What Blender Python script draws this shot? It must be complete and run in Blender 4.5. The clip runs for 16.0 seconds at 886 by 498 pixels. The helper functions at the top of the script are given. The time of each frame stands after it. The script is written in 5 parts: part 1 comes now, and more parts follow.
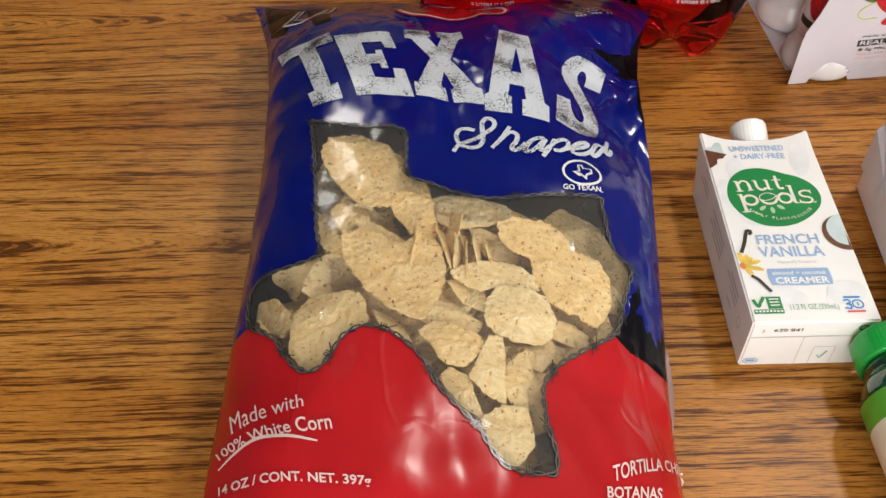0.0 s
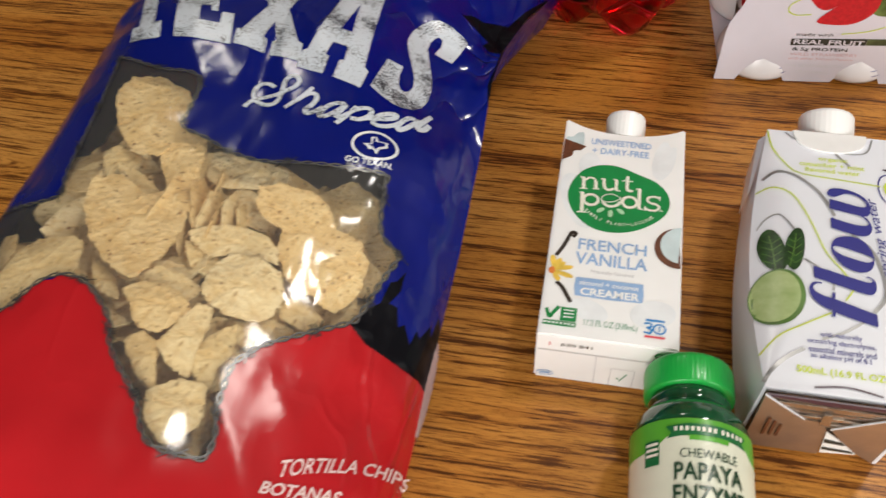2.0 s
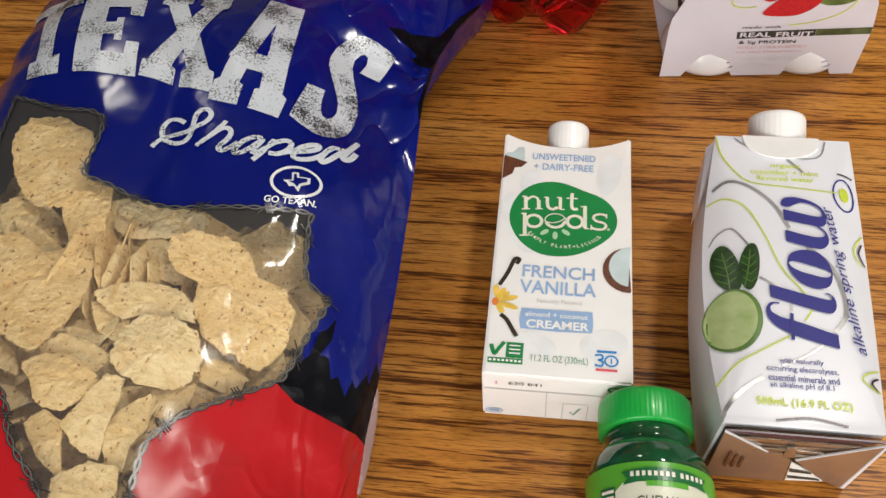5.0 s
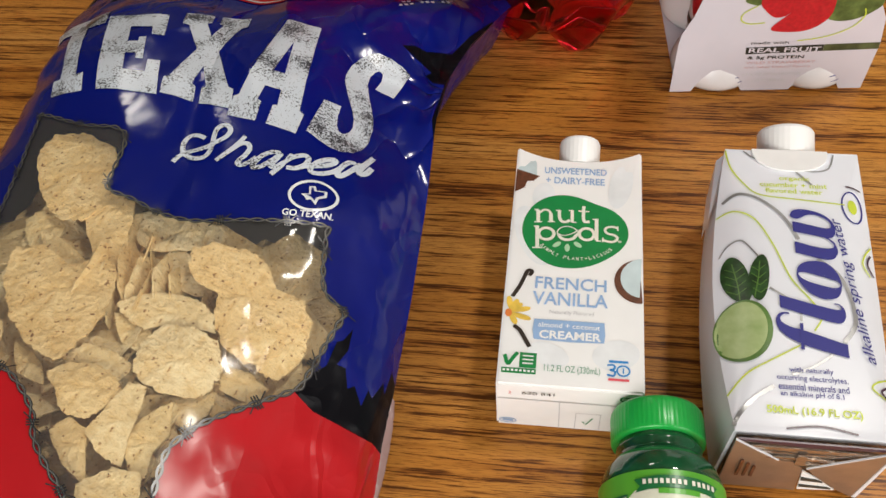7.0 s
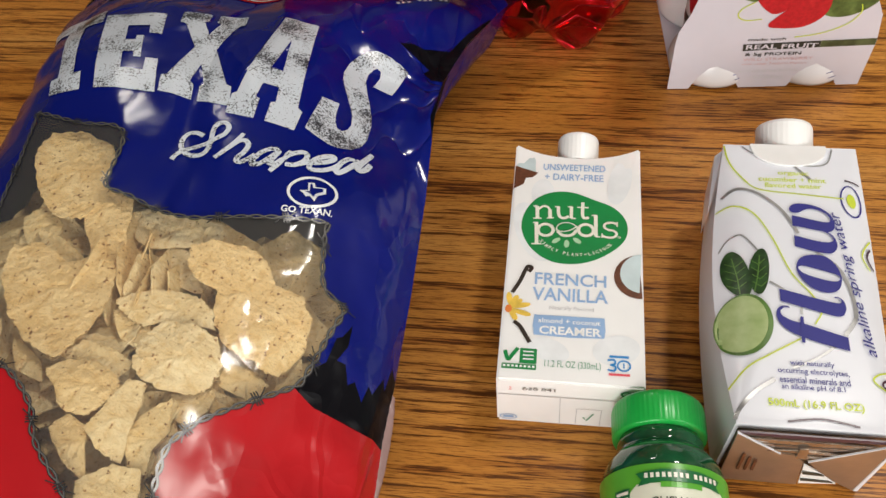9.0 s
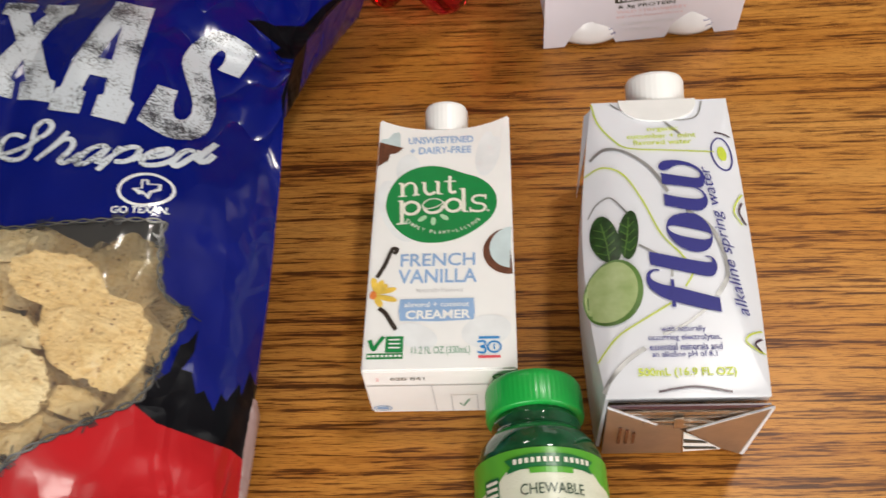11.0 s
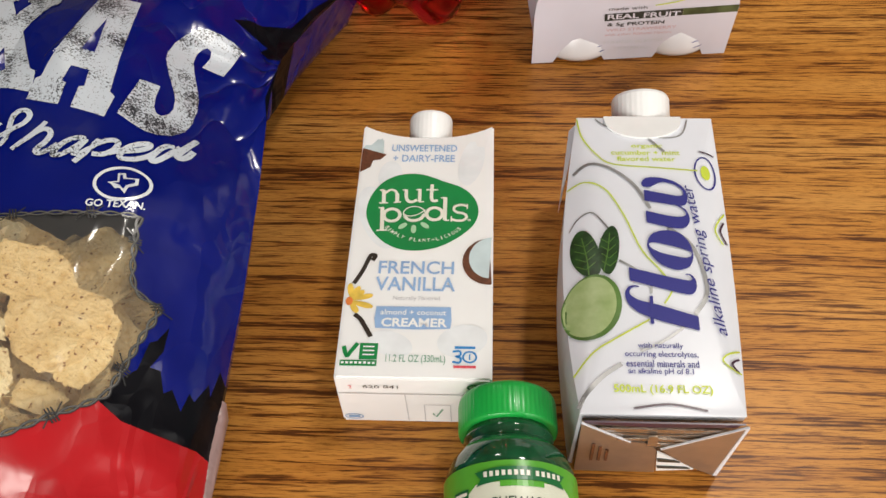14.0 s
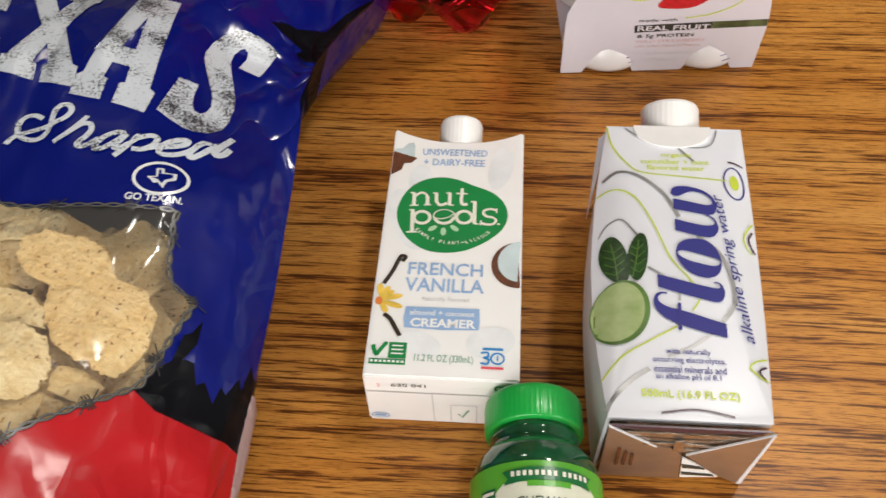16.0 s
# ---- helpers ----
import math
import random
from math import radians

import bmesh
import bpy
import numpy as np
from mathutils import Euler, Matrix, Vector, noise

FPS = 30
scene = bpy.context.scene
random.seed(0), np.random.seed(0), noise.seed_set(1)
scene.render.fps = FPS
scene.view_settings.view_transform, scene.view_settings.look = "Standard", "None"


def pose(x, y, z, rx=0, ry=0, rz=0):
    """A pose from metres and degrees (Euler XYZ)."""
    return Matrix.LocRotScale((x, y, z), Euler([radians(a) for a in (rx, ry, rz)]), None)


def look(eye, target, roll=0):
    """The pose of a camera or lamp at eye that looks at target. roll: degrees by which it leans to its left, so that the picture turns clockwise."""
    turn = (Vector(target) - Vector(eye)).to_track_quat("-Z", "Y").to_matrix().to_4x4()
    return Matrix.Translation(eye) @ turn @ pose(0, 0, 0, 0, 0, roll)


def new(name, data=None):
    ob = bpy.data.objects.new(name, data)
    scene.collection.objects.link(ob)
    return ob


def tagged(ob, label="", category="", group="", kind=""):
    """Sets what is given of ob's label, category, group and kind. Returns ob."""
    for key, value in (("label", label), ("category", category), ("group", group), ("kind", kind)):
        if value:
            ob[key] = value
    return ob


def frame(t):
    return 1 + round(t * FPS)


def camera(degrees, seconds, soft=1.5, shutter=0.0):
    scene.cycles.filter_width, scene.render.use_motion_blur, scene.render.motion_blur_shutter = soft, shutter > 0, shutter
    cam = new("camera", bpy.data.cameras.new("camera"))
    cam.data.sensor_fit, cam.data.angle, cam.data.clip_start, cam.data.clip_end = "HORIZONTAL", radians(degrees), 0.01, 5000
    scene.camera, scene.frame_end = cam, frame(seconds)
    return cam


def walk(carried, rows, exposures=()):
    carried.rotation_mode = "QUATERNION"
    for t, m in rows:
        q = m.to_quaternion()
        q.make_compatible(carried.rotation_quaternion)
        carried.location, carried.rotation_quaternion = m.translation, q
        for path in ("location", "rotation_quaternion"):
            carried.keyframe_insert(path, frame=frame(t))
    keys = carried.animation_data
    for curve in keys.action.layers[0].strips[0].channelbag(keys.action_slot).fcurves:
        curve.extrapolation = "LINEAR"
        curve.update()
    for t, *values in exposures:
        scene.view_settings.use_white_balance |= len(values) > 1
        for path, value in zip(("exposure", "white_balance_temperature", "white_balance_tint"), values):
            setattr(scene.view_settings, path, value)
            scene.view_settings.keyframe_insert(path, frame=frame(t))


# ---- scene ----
cam = camera(52.4, 16.0, shutter=0.5)
PATH = [
    (0, (0.043, 0.034, 0.425), (0.012, 1.342, -1.087), -2.4),
    (0.5, (0.047, 0.033, 0.426), (-0.016, 1.352, -1.076), -3.4),
    (1, (0.052, 0.042, 0.419), (0.019, 1.358, -1.086), -5.3),
    (1.2, (0.068, 0.044, 0.411), (0.091, 1.357, -1.098), -5.2),
    (1.5, (0.125, 0.056, 0.422), (0.046, 1.365, -1.088), -5.3),
    (1.7, (0.171, 0.059, 0.415), (-0.018, 1.348, -1.102), -4.4),
    (2, (0.21, 0.075, 0.405), (-0.077, 1.278, -1.167), -3.8),
    (2.3, (0.218, 0.091, 0.397), (-0.041, 1.299, -1.176), -4.4),
    (2.5, (0.221, 0.101, 0.397), (-0.008, 1.304, -1.185), -4.2),
    (3, (0.222, 0.118, 0.394), (0.014, 1.289, -1.214), -3.9),
    (3.5, (0.218, 0.121, 0.392), (0.0, 1.275, -1.227), -4.5),
    (5.8, (0.221, 0.115, 0.399), (0.001, 1.31, -1.19), -5.0),
    (6, (0.221, 0.115, 0.398), (-0.021, 1.312, -1.186), -5.4),
    (6.5, (0.22, 0.112, 0.399), (-0.039, 1.311, -1.18), -5.9),
    (7, (0.22, 0.11, 0.402), (-0.025, 1.312, -1.178), -5.8),
    (7.5, (0.219, 0.109, 0.4), (-0.029, 1.307, -1.182), -6.3),
    (8, (0.219, 0.11, 0.398), (-0.029, 1.304, -1.187), -6.4),
    (10.3, (0.219, 0.102, 0.4), (0.006, 1.342, -1.154), -4.7),
    (10.5, (0.229, 0.106, 0.395), (0.033, 1.336, -1.17), -5.2),
    (11, (0.26, 0.129, 0.379), (0.123, 1.299, -1.238), -7.0),
    (11.5, (0.271, 0.143, 0.365), (0.136, 1.272, -1.281), -7.2),
    (12, (0.26, 0.141, 0.363), (0.122, 1.274, -1.279), -4.9),
    (12.5, (0.262, 0.134, 0.369), (0.138, 1.304, -1.248), -3.6),
    (13, (0.265, 0.129, 0.372), (0.139, 1.318, -1.231), -4.0),
    (13.5, (0.259, 0.128, 0.374), (0.147, 1.326, -1.224), -3.1),
    (14, (0.261, 0.128, 0.373), (0.164, 1.331, -1.222), -3.0),
    (14.5, (0.257, 0.125, 0.375), (0.163, 1.348, -1.204), -2.3),
    (15, (0.261, 0.128, 0.373), (0.182, 1.338, -1.218), -2.1),
    (15.5, (0.262, 0.126, 0.373), (0.17, 1.343, -1.211), -2.6),
    (16, (0.253, 0.121, 0.374), (0.13, 1.345, -1.203), -2.4),
]
walk(cam, [(t, look(eye, target, roll)) for t, eye, target, roll in PATH], exposures=((0, 0.13), (1.4, 0.12), (2.1, -0.04), (16, -0.04)))

import itertools

# ---- room light ----
world = bpy.data.worlds.new("world")
scene.world = world
world.use_nodes = True
world.node_tree.nodes["Background"].inputs["Color"].default_value = (0.95, 0.97, 1.0, 1)
world.node_tree.nodes["Background"].inputs["Strength"].default_value = 0.06


def area_lamp(name, eye, target, sx, sy, watts, colour):
    data = bpy.data.lights.new(name, "AREA")
    data.shape, data.size, data.size_y, data.energy, data.color = "RECTANGLE", sx, sy, watts, colour
    lamp = new(name, data)
    lamp.matrix_world = look(eye, target)
    return tagged(lamp, "bright rectangular ceiling light panel", "ceiling light")


area_lamp("ceiling_light", (-0.55, 2.10, 1.66), (-0.55, 2.10, 0), 0.30, 0.30, 5.5, (1.0, 0.94, 0.86))
area_lamp("ceiling_light", (0.85, 0.95, 1.66), (0.85, 0.95, 0), 0.20, 0.20, 12.0, (1.0, 0.94, 0.86))
DAY = (1.0, 0.965, 0.91)
pane = area_lamp("window_daylight", (1.37, -0.35, 0.66), (0.3, 0.30, 0.0), 0.95, 0.95, 13, DAY)
tagged(pane, "daylight falling through the side window opening", "daylight")
pane = area_lamp("window_daylight", (-0.05, -1.19, 0.72), (0.25, 0.40, 0.0), 1.10, 0.95, 25, DAY)
tagged(pane, "daylight falling through the front window opening", "daylight")


# ---- materials ----
def nodes_of(name):
    m = bpy.data.materials.new(name)
    m.use_nodes = True
    return m, m.node_tree.nodes, m.node_tree.links, m.node_tree.nodes["Principled BSDF"]


def noise_node(n, l, vec, scale, detail=3.0, rough=0.55):
    t = n.new("ShaderNodeTexNoise")
    t.inputs["Scale"].default_value, t.inputs["Detail"].default_value, t.inputs["Roughness"].default_value = scale, detail, rough
    l.new(vec, t.inputs["Vector"])
    return t.outputs["Fac"]


def ramp(n, l, fac, stops):
    r = n.new("ShaderNodeValToRGB")
    e = r.color_ramp.elements
    while len(e) < len(stops):
        e.new(0.5)
    for k, (p, c) in zip(e, stops):
        k.position, k.color = p, (*c, 1) if len(c) == 3 else c
    l.new(fac, r.inputs["Fac"])
    return r.outputs["Color"]


def mapped(n, l, scale=(1, 1, 1), rot=(0, 0, 0), coord="Object"):
    c = n.new("ShaderNodeTexCoord")
    m = n.new("ShaderNodeMapping")
    m.inputs["Scale"].default_value, m.inputs["Rotation"].default_value = scale, rot
    l.new(c.outputs[coord], m.inputs["Vector"])
    return m.outputs["Vector"]


def mix(n, l, kind, fac, a, b):
    x = n.new("ShaderNodeMix")
    x.data_type, x.blend_type = "RGBA", kind
    for socket, value in ((x.inputs["Factor"], fac), (x.inputs["A"], a), (x.inputs["B"], b)):
        if isinstance(value, (int, float)):
            socket.default_value = value
        elif isinstance(value, tuple):
            socket.default_value = (*value, 1)
        else:
            l.new(value, socket)
    return x.outputs["Result"]


def bump(n, l, bsdf, height, strength, distance):
    b = n.new("ShaderNodeBump")
    b.inputs["Strength"].default_value, b.inputs["Distance"].default_value = strength, distance
    l.new(height, b.inputs["Height"])
    l.new(b.outputs["Normal"], bsdf.inputs["Normal"])


def coated(name, colour, rough=0.4, metal=0.0, vary=0.08, scale=60.0, relief=0.1, dist=0.0005, coat=0.0, spec=0.5):
    """A painted, printed or moulded surface with slight mottling and relief."""
    m, n, l, b = nodes_of(name)
    v = mapped(n, l)
    f = noise_node(n, l, v, scale)
    lo, hi = tuple(c * (1 - vary) for c in colour), tuple(min(1, c * (1 + vary)) for c in colour)
    l.new(ramp(n, l, f, [(0.3, lo), (0.7, hi)]), b.inputs["Base Color"])
    b.inputs["Roughness"].default_value, b.inputs["Metallic"].default_value = rough, metal
    b.inputs["Coat Weight"].default_value, b.inputs["Specular IOR Level"].default_value = coat, spec
    b.inputs["Coat Roughness"].default_value = 0.06
    if relief:
        bump(n, l, b, noise_node(n, l, v, scale * 4), relief, dist)
    return m


def oak():
    """Oak laminate: straight dashed grain with cathedral figure on one side."""
    m, n, l, b = nodes_of("oak_laminate")

    def math_node(op, a, c=None):
        k = n.new("ShaderNodeMath")
        k.operation = op
        for socket, value in zip(k.inputs, (a, c)):
            if isinstance(value, (int, float)):
                socket.default_value = value
            elif value is not None:
                l.new(value, socket)
        return k.outputs[0]

    def step(value, a, c, lo, hi):
        k = n.new("ShaderNodeMapRange")
        k.interpolation_type = "SMOOTHSTEP"
        for i, v in enumerate((a, c, lo, hi)):
            k.inputs[i + 1].default_value = v
        l.new(value, k.inputs[0])
        return k.outputs[0]

    base = mapped(n, l)
    sep = n.new("ShaderNodeSeparateXYZ")
    l.new(base, sep.inputs[0])
    warp = noise_node(n, l, mapped(n, l, (3.0, 4.0, 1)), 1.0, 2.0)
    x = sep.outputs["X"]
    y = math_node("ADD", sep.outputs["Y"], math_node("MULTIPLY", warp, 0.014))
    d = math_node("PINGPONG", math_node("SUBTRACT", y, 0.418), 0.122)
    e = math_node("MULTIPLY", step(x, -0.50, -0.08, 0.0, 0.017), step(x, 0.0, 0.14, 1.0, 0.0))
    q = math_node("SQRT", math_node("ADD", math_node("MULTIPLY", d, d), math_node("MULTIPLY", e, e)))

    def stretched(sx, sy, sz, detail, rough):
        c = n.new("ShaderNodeCombineXYZ")
        l.new(math_node("MULTIPLY", x, sx), c.inputs[0])
        l.new(math_node("MULTIPLY", q, sy), c.inputs[1])
        l.new(math_node("MULTIPLY", y, sz), c.inputs[2])
        return noise_node(n, l, c.outputs[0], 1.0, detail, rough)

    broad = stretched(1.5, 22.0, 8.0, 2.0, 0.5)
    bands = stretched(7.0, 250.0, 16.0, 2.0, 0.55)
    dashes = stretched(36.0, 900.0, 70.0, 2.5, 0.6)
    pores = stretched(130.0, 2600.0, 240.0, 2.0, 0.6)
    tone = ramp(n, l, broad, [(0.30, (0.49, 0.192, 0.028)), (0.50, (0.56, 0.245, 0.045)), (0.70, (0.62, 0.300, 0.070))])
    ring = ramp(n, l, bands, [(0.34, (0.66, 0.57, 0.48)), (0.44, (0.84, 0.78, 0.70)), (0.54, (1, 1, 1)), (0.68, (0.98, 0.95, 0.90))])
    lined = math_node("ADD", dashes, math_node("MULTIPLY", math_node("SUBTRACT", bands, 0.5), 0.55))
    streak = ramp(n, l, lined, [(0.37, (0.20, 0.14, 0.10)), (0.42, (0.50, 0.41, 0.33)), (0.47, (0.94, 0.92, 0.89)), (0.53, (1, 1, 1))])
    fine = ramp(n, l, pores, [(0.37, (0.42, 0.35, 0.29)), (0.47, (1, 1, 1))])
    c = mix(n, l, "MULTIPLY", 0.80, tone, ring)
    c = mix(n, l, "MULTIPLY", step(x, -0.12, 0.16, 0.90, 0.95), c, streak)
    c = mix(n, l, "MULTIPLY", 0.75, c, fine)
    l.new(c, b.inputs["Base Color"])
    b.inputs["Roughness"].default_value = 0.38
    b.inputs["Specular IOR Level"].default_value = 0.25
    bump(n, l, b, lined, 0.10, 0.0004)
    return m


def number(n, l, kind, a, b=0.0, c=0.0):
    k = n.new("ShaderNodeMath")
    k.operation = kind
    for socket, value in zip(k.inputs, (a, b, c)):
        if isinstance(value, (int, float)):
            socket.default_value = value
        else:
            l.new(value, socket)
    return k.outputs[0]


def crinkles(n, l):
    """Soft waves, faceted crumples and creases that gather at the right side and the top, and pleats from the pinch."""
    soft = noise_node(n, l, mapped(n, l, (1.0, 0.45, 1.0), (0, 0, 0.5)), 24.0, 2.0, 0.45)
    sep = n.new("ShaderNodeSeparateXYZ")
    l.new(mapped(n, l), sep.inputs[0])

    def edge(axis, start, scale):
        return number(n, l, "MINIMUM", number(n, l, "MAXIMUM", number(n, l, "MULTIPLY_ADD", sep.outputs[axis], scale, -start * scale), 0.0), 1.0)

    gather = number(n, l, "MAXIMUM", edge(0, 0.085, 16.0), edge(1, 0.395, 12.0))
    gather = number(n, l, "MAXIMUM", gather, edge(0, -0.045, -30.0))
    gather = number(n, l, "MULTIPLY_ADD", gather, 0.85, 0.15)
    warp = n.new("ShaderNodeTexNoise")
    warp.inputs["Scale"].default_value = 30.0
    l.new(mapped(n, l), warp.inputs["Vector"])
    bent = n.new("ShaderNodeVectorMath")
    bent.operation = "MULTIPLY_ADD"
    bent.inputs[1].default_value = (0.022, 0.022, 0.0)
    l.new(warp.outputs["Color"], bent.inputs[0])
    l.new(mapped(n, l, (1.0, 0.55, 1.0), (0, 0, 0.7)), bent.inputs[2])
    facet = n.new("ShaderNodeTexVoronoi")
    facet.inputs["Scale"].default_value = 38.0
    l.new(bent.outputs[0], facet.inputs["Vector"])
    fine = n.new("ShaderNodeTexVoronoi")
    fine.inputs["Scale"].default_value = 105.0
    l.new(bent.outputs[0], fine.inputs["Vector"])
    patch = number(n, l, "MAXIMUM", number(n, l, "MULTIPLY_ADD", noise_node(n, l, mapped(n, l), 13.0, 1.0), 4.0, -1.7), 0.0)
    crumple = number(n, l, "MULTIPLY_ADD", number(n, l, "MULTIPLY", fine.outputs["Distance"], patch), 0.16, number(n, l, "MULTIPLY", facet.outputs["Distance"], 0.34))
    line = noise_node(n, l, mapped(n, l, (1.0, 0.5, 1.0), (0, 0, 0.9)), 19.0, 2.0, 0.5)
    ridge = number(n, l, "MAXIMUM", number(n, l, "MULTIPLY_ADD", number(n, l, "ABSOLUTE", number(n, l, "SUBTRACT", line, 0.5)), -34.0, 1.0), 0.0)
    dx, dy = number(n, l, "SUBTRACT", 0.160, sep.outputs[0]), number(n, l, "SUBTRACT", sep.outputs[1], 0.468)
    dist = number(n, l, "SQRT", number(n, l, "ADD", number(n, l, "MULTIPLY", dx, dx), number(n, l, "MULTIPLY", dy, dy)))
    wave = number(n, l, "SINE", number(n, l, "MULTIPLY_ADD", number(n, l, "ARCTAN2", dy, dx), 5.0, number(n, l, "MULTIPLY", soft, 12.0)))
    sharp = number(n, l, "POWER", number(n, l, "ABSOLUTE", wave), 0.6)
    fade = number(n, l, "MAXIMUM", number(n, l, "MULTIPLY_ADD", dist, -11.0, 1.0), 0.0)
    pleats = number(n, l, "MULTIPLY", number(n, l, "MULTIPLY", sharp, fade), number(n, l, "MINIMUM", number(n, l, "MULTIPLY", dist, 14.0), 0.26))
    folds = number(n, l, "MULTIPLY", number(n, l, "ADD", crumple, number(n, l, "MULTIPLY", number(n, l, "MULTIPLY", ridge, patch), 0.14)), gather)
    return number(n, l, "ADD", number(n, l, "MULTIPLY_ADD", soft, 0.55, folds), pleats)


def film(name, colour, rough=0.13, shine=0.5):
    """Glossy printed plastic film with crinkles."""
    m, n, l, b = nodes_of(name)
    v = mapped(n, l)
    f = noise_node(n, l, v, 14.0)
    l.new(ramp(n, l, f, [(0.3, tuple(c * 0.88 for c in colour)), (0.7, tuple(min(1, c * 1.1) for c in colour))]), b.inputs["Base Color"])
    b.inputs["Roughness"].default_value = rough
    b.inputs["Specular IOR Level"].default_value = shine
    bump(n, l, b, crinkles(n, l), 0.75, 0.010)
    return m


def clear_film(name, tint, gloss=1.0, haze=0.10):
    m, n, l, b = nodes_of(name)
    out = n["Material Output"]
    n.remove(b)
    see = n.new("ShaderNodeBsdfTransparent")
    see.inputs["Color"].default_value = (*tint, 1)
    milk = n.new("ShaderNodeBsdfDiffuse")
    milk.inputs["Color"].default_value = (0.75, 0.74, 0.72, 1)
    veil = n.new("ShaderNodeMixShader")
    veil.inputs["Fac"].default_value = haze
    l.new(see.outputs[0], veil.inputs[1])
    l.new(milk.outputs[0], veil.inputs[2])
    shine = n.new("ShaderNodeBsdfGlossy")
    shine.inputs["Roughness"].default_value = 0.10
    fres = n.new("ShaderNodeLayerWeight")
    fres.inputs["Blend"].default_value = 0.5
    power = n.new("ShaderNodeMath")
    power.operation, power.inputs[1].default_value = "POWER", 5.0
    l.new(fres.outputs["Facing"], power.inputs[0])
    scale = n.new("ShaderNodeMath")
    scale.operation, scale.inputs[1].default_value, scale.inputs[2].default_value = "MULTIPLY_ADD", 0.9 * gloss, 0.05 * gloss
    l.new(power.outputs[0], scale.inputs[0])
    both = n.new("ShaderNodeMixShader")
    l.new(scale.outputs[0], both.inputs["Fac"])
    l.new(veil.outputs[0], both.inputs[1])
    l.new(shine.outputs[0], both.inputs[2])
    l.new(both.outputs[0], out.inputs["Surface"])
    bp = n.new("ShaderNodeBump")
    bp.inputs["Strength"].default_value, bp.inputs["Distance"].default_value = 0.6, 0.010
    l.new(crinkles(n, l), bp.inputs["Height"])
    l.new(bp.outputs[0], shine.inputs["Normal"])
    l.new(bp.outputs[0], fres.inputs["Normal"])
    return m


def worn_white(name, start):
    """White ink rubbed through to black in specks."""
    m, n, l, b = nodes_of(name)
    v = mapped(n, l)
    speck = noise_node(n, l, v, 950.0, 3.0, 0.7)
    patch = noise_node(n, l, v, 55.0, 2.0, 0.5)
    s = n.new("ShaderNodeMath")
    s.operation = "MULTIPLY_ADD"
    s.inputs[1].default_value, s.inputs[2].default_value = 0.62, -0.31
    l.new(patch, s.inputs[0])
    t = n.new("ShaderNodeMath")
    l.new(speck, t.inputs[0])
    l.new(s.outputs[0], t.inputs[1])
    l.new(ramp(n, l, t.outputs[0], [(start, (0.60, 0.65, 0.71)), (start + .045, (0.02, 0.022, 0.03))]), b.inputs["Base Color"])
    b.inputs["Roughness"].default_value = 0.30
    return m


def chip_skin():
    """White corn crisp: pale, blistered, with scattered brown hull flecks."""
    m, n, l, b = nodes_of("fried_corn")
    v = mapped(n, l)
    info = n.new("ShaderNodeObjectInfo")
    tone = ramp(n, l, info.outputs["Random"], [(0.0, (0.86, 0.63, 0.30)), (0.5, (0.90, 0.71, 0.37)), (1.0, (0.92, 0.76, 0.45))])
    blotch = ramp(n, l, noise_node(n, l, v, 70.0, 3.0), [(0.32, (0.90, 0.82, 0.68)), (0.62, (1, 1, 1))])
    blister = noise_node(n, l, v, 330.0, 2.0, 0.5)
    toast = ramp(n, l, blister, [(0.30, (0.86, 0.76, 0.60)), (0.52, (1, 1, 1))])
    speck = ramp(n, l, noise_node(n, l, v, 480.0, 2.0, 0.55), [(0.295, (0.20, 0.09, 0.03)), (0.33, (0.55, 0.36, 0.18)), (0.37, (1, 1, 1))])
    c = mix(n, l, "MULTIPLY", 1.0, tone, blotch)
    c = mix(n, l, "MULTIPLY", 0.8, c, toast)
    c = mix(n, l, "MULTIPLY", 0.9, c, speck)
    l.new(c, b.inputs["Base Color"])
    b.inputs["Roughness"].default_value = 0.58
    grit = noise_node(n, l, v, 1100.0, 3.0, 0.7)
    bump(n, l, b, number(n, l, "MULTIPLY_ADD", grit, 0.30, blister), 0.8, 0.0020)
    return m


def fluid(name, colour, rough=0.03, ior=1.36):
    m, n, l, b = nodes_of(name)
    v = mapped(n, l)
    l.new(ramp(n, l, noise_node(n, l, v, 18.0), [(0.3, tuple(c * 0.85 for c in colour)), (0.7, colour)]), b.inputs["Base Color"])
    b.inputs["Roughness"].default_value, b.inputs["IOR"].default_value = rough, ior
    b.inputs["Transmission Weight"].default_value = 1.0
    return m


def cucumber_print():
    m, n, l, b = nodes_of("cucumber_print")
    v = mapped(n, l)
    l.new(ramp(n, l, noise_node(n, l, v, 110.0, 3.0), [(0.3, (0.30, 0.40, 0.15)), (0.7, (0.44, 0.53, 0.25))]), b.inputs["Base Color"])
    b.inputs["Roughness"].default_value = 0.35
    return m


OAK = oak()
BLUE = film("blue_film", (0.0007, 0.0065, 0.155), 0.15)
RED = film("red_film", (0.44, 0.011, 0.016), 0.22, 0.3)
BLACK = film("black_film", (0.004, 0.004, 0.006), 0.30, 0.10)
BACK = film("inner_film", (0.62, 0.57, 0.54), 0.3)
FRINGE = film("pale_film", (0.34, 0.22, 0.21), 0.25)
CLEAR = clear_film("clear_window_film", (0.98, 0.975, 0.96), 0.5, 0.06)
INK = worn_white("distressed_white_ink", .545)
SCRIPT_INK = worn_white("lightly_rubbed_white_ink", .60)
CORN = chip_skin()
WHITE_INK = coated("white_ink", (0.72, 0.75, 0.78), 0.2, relief=0)
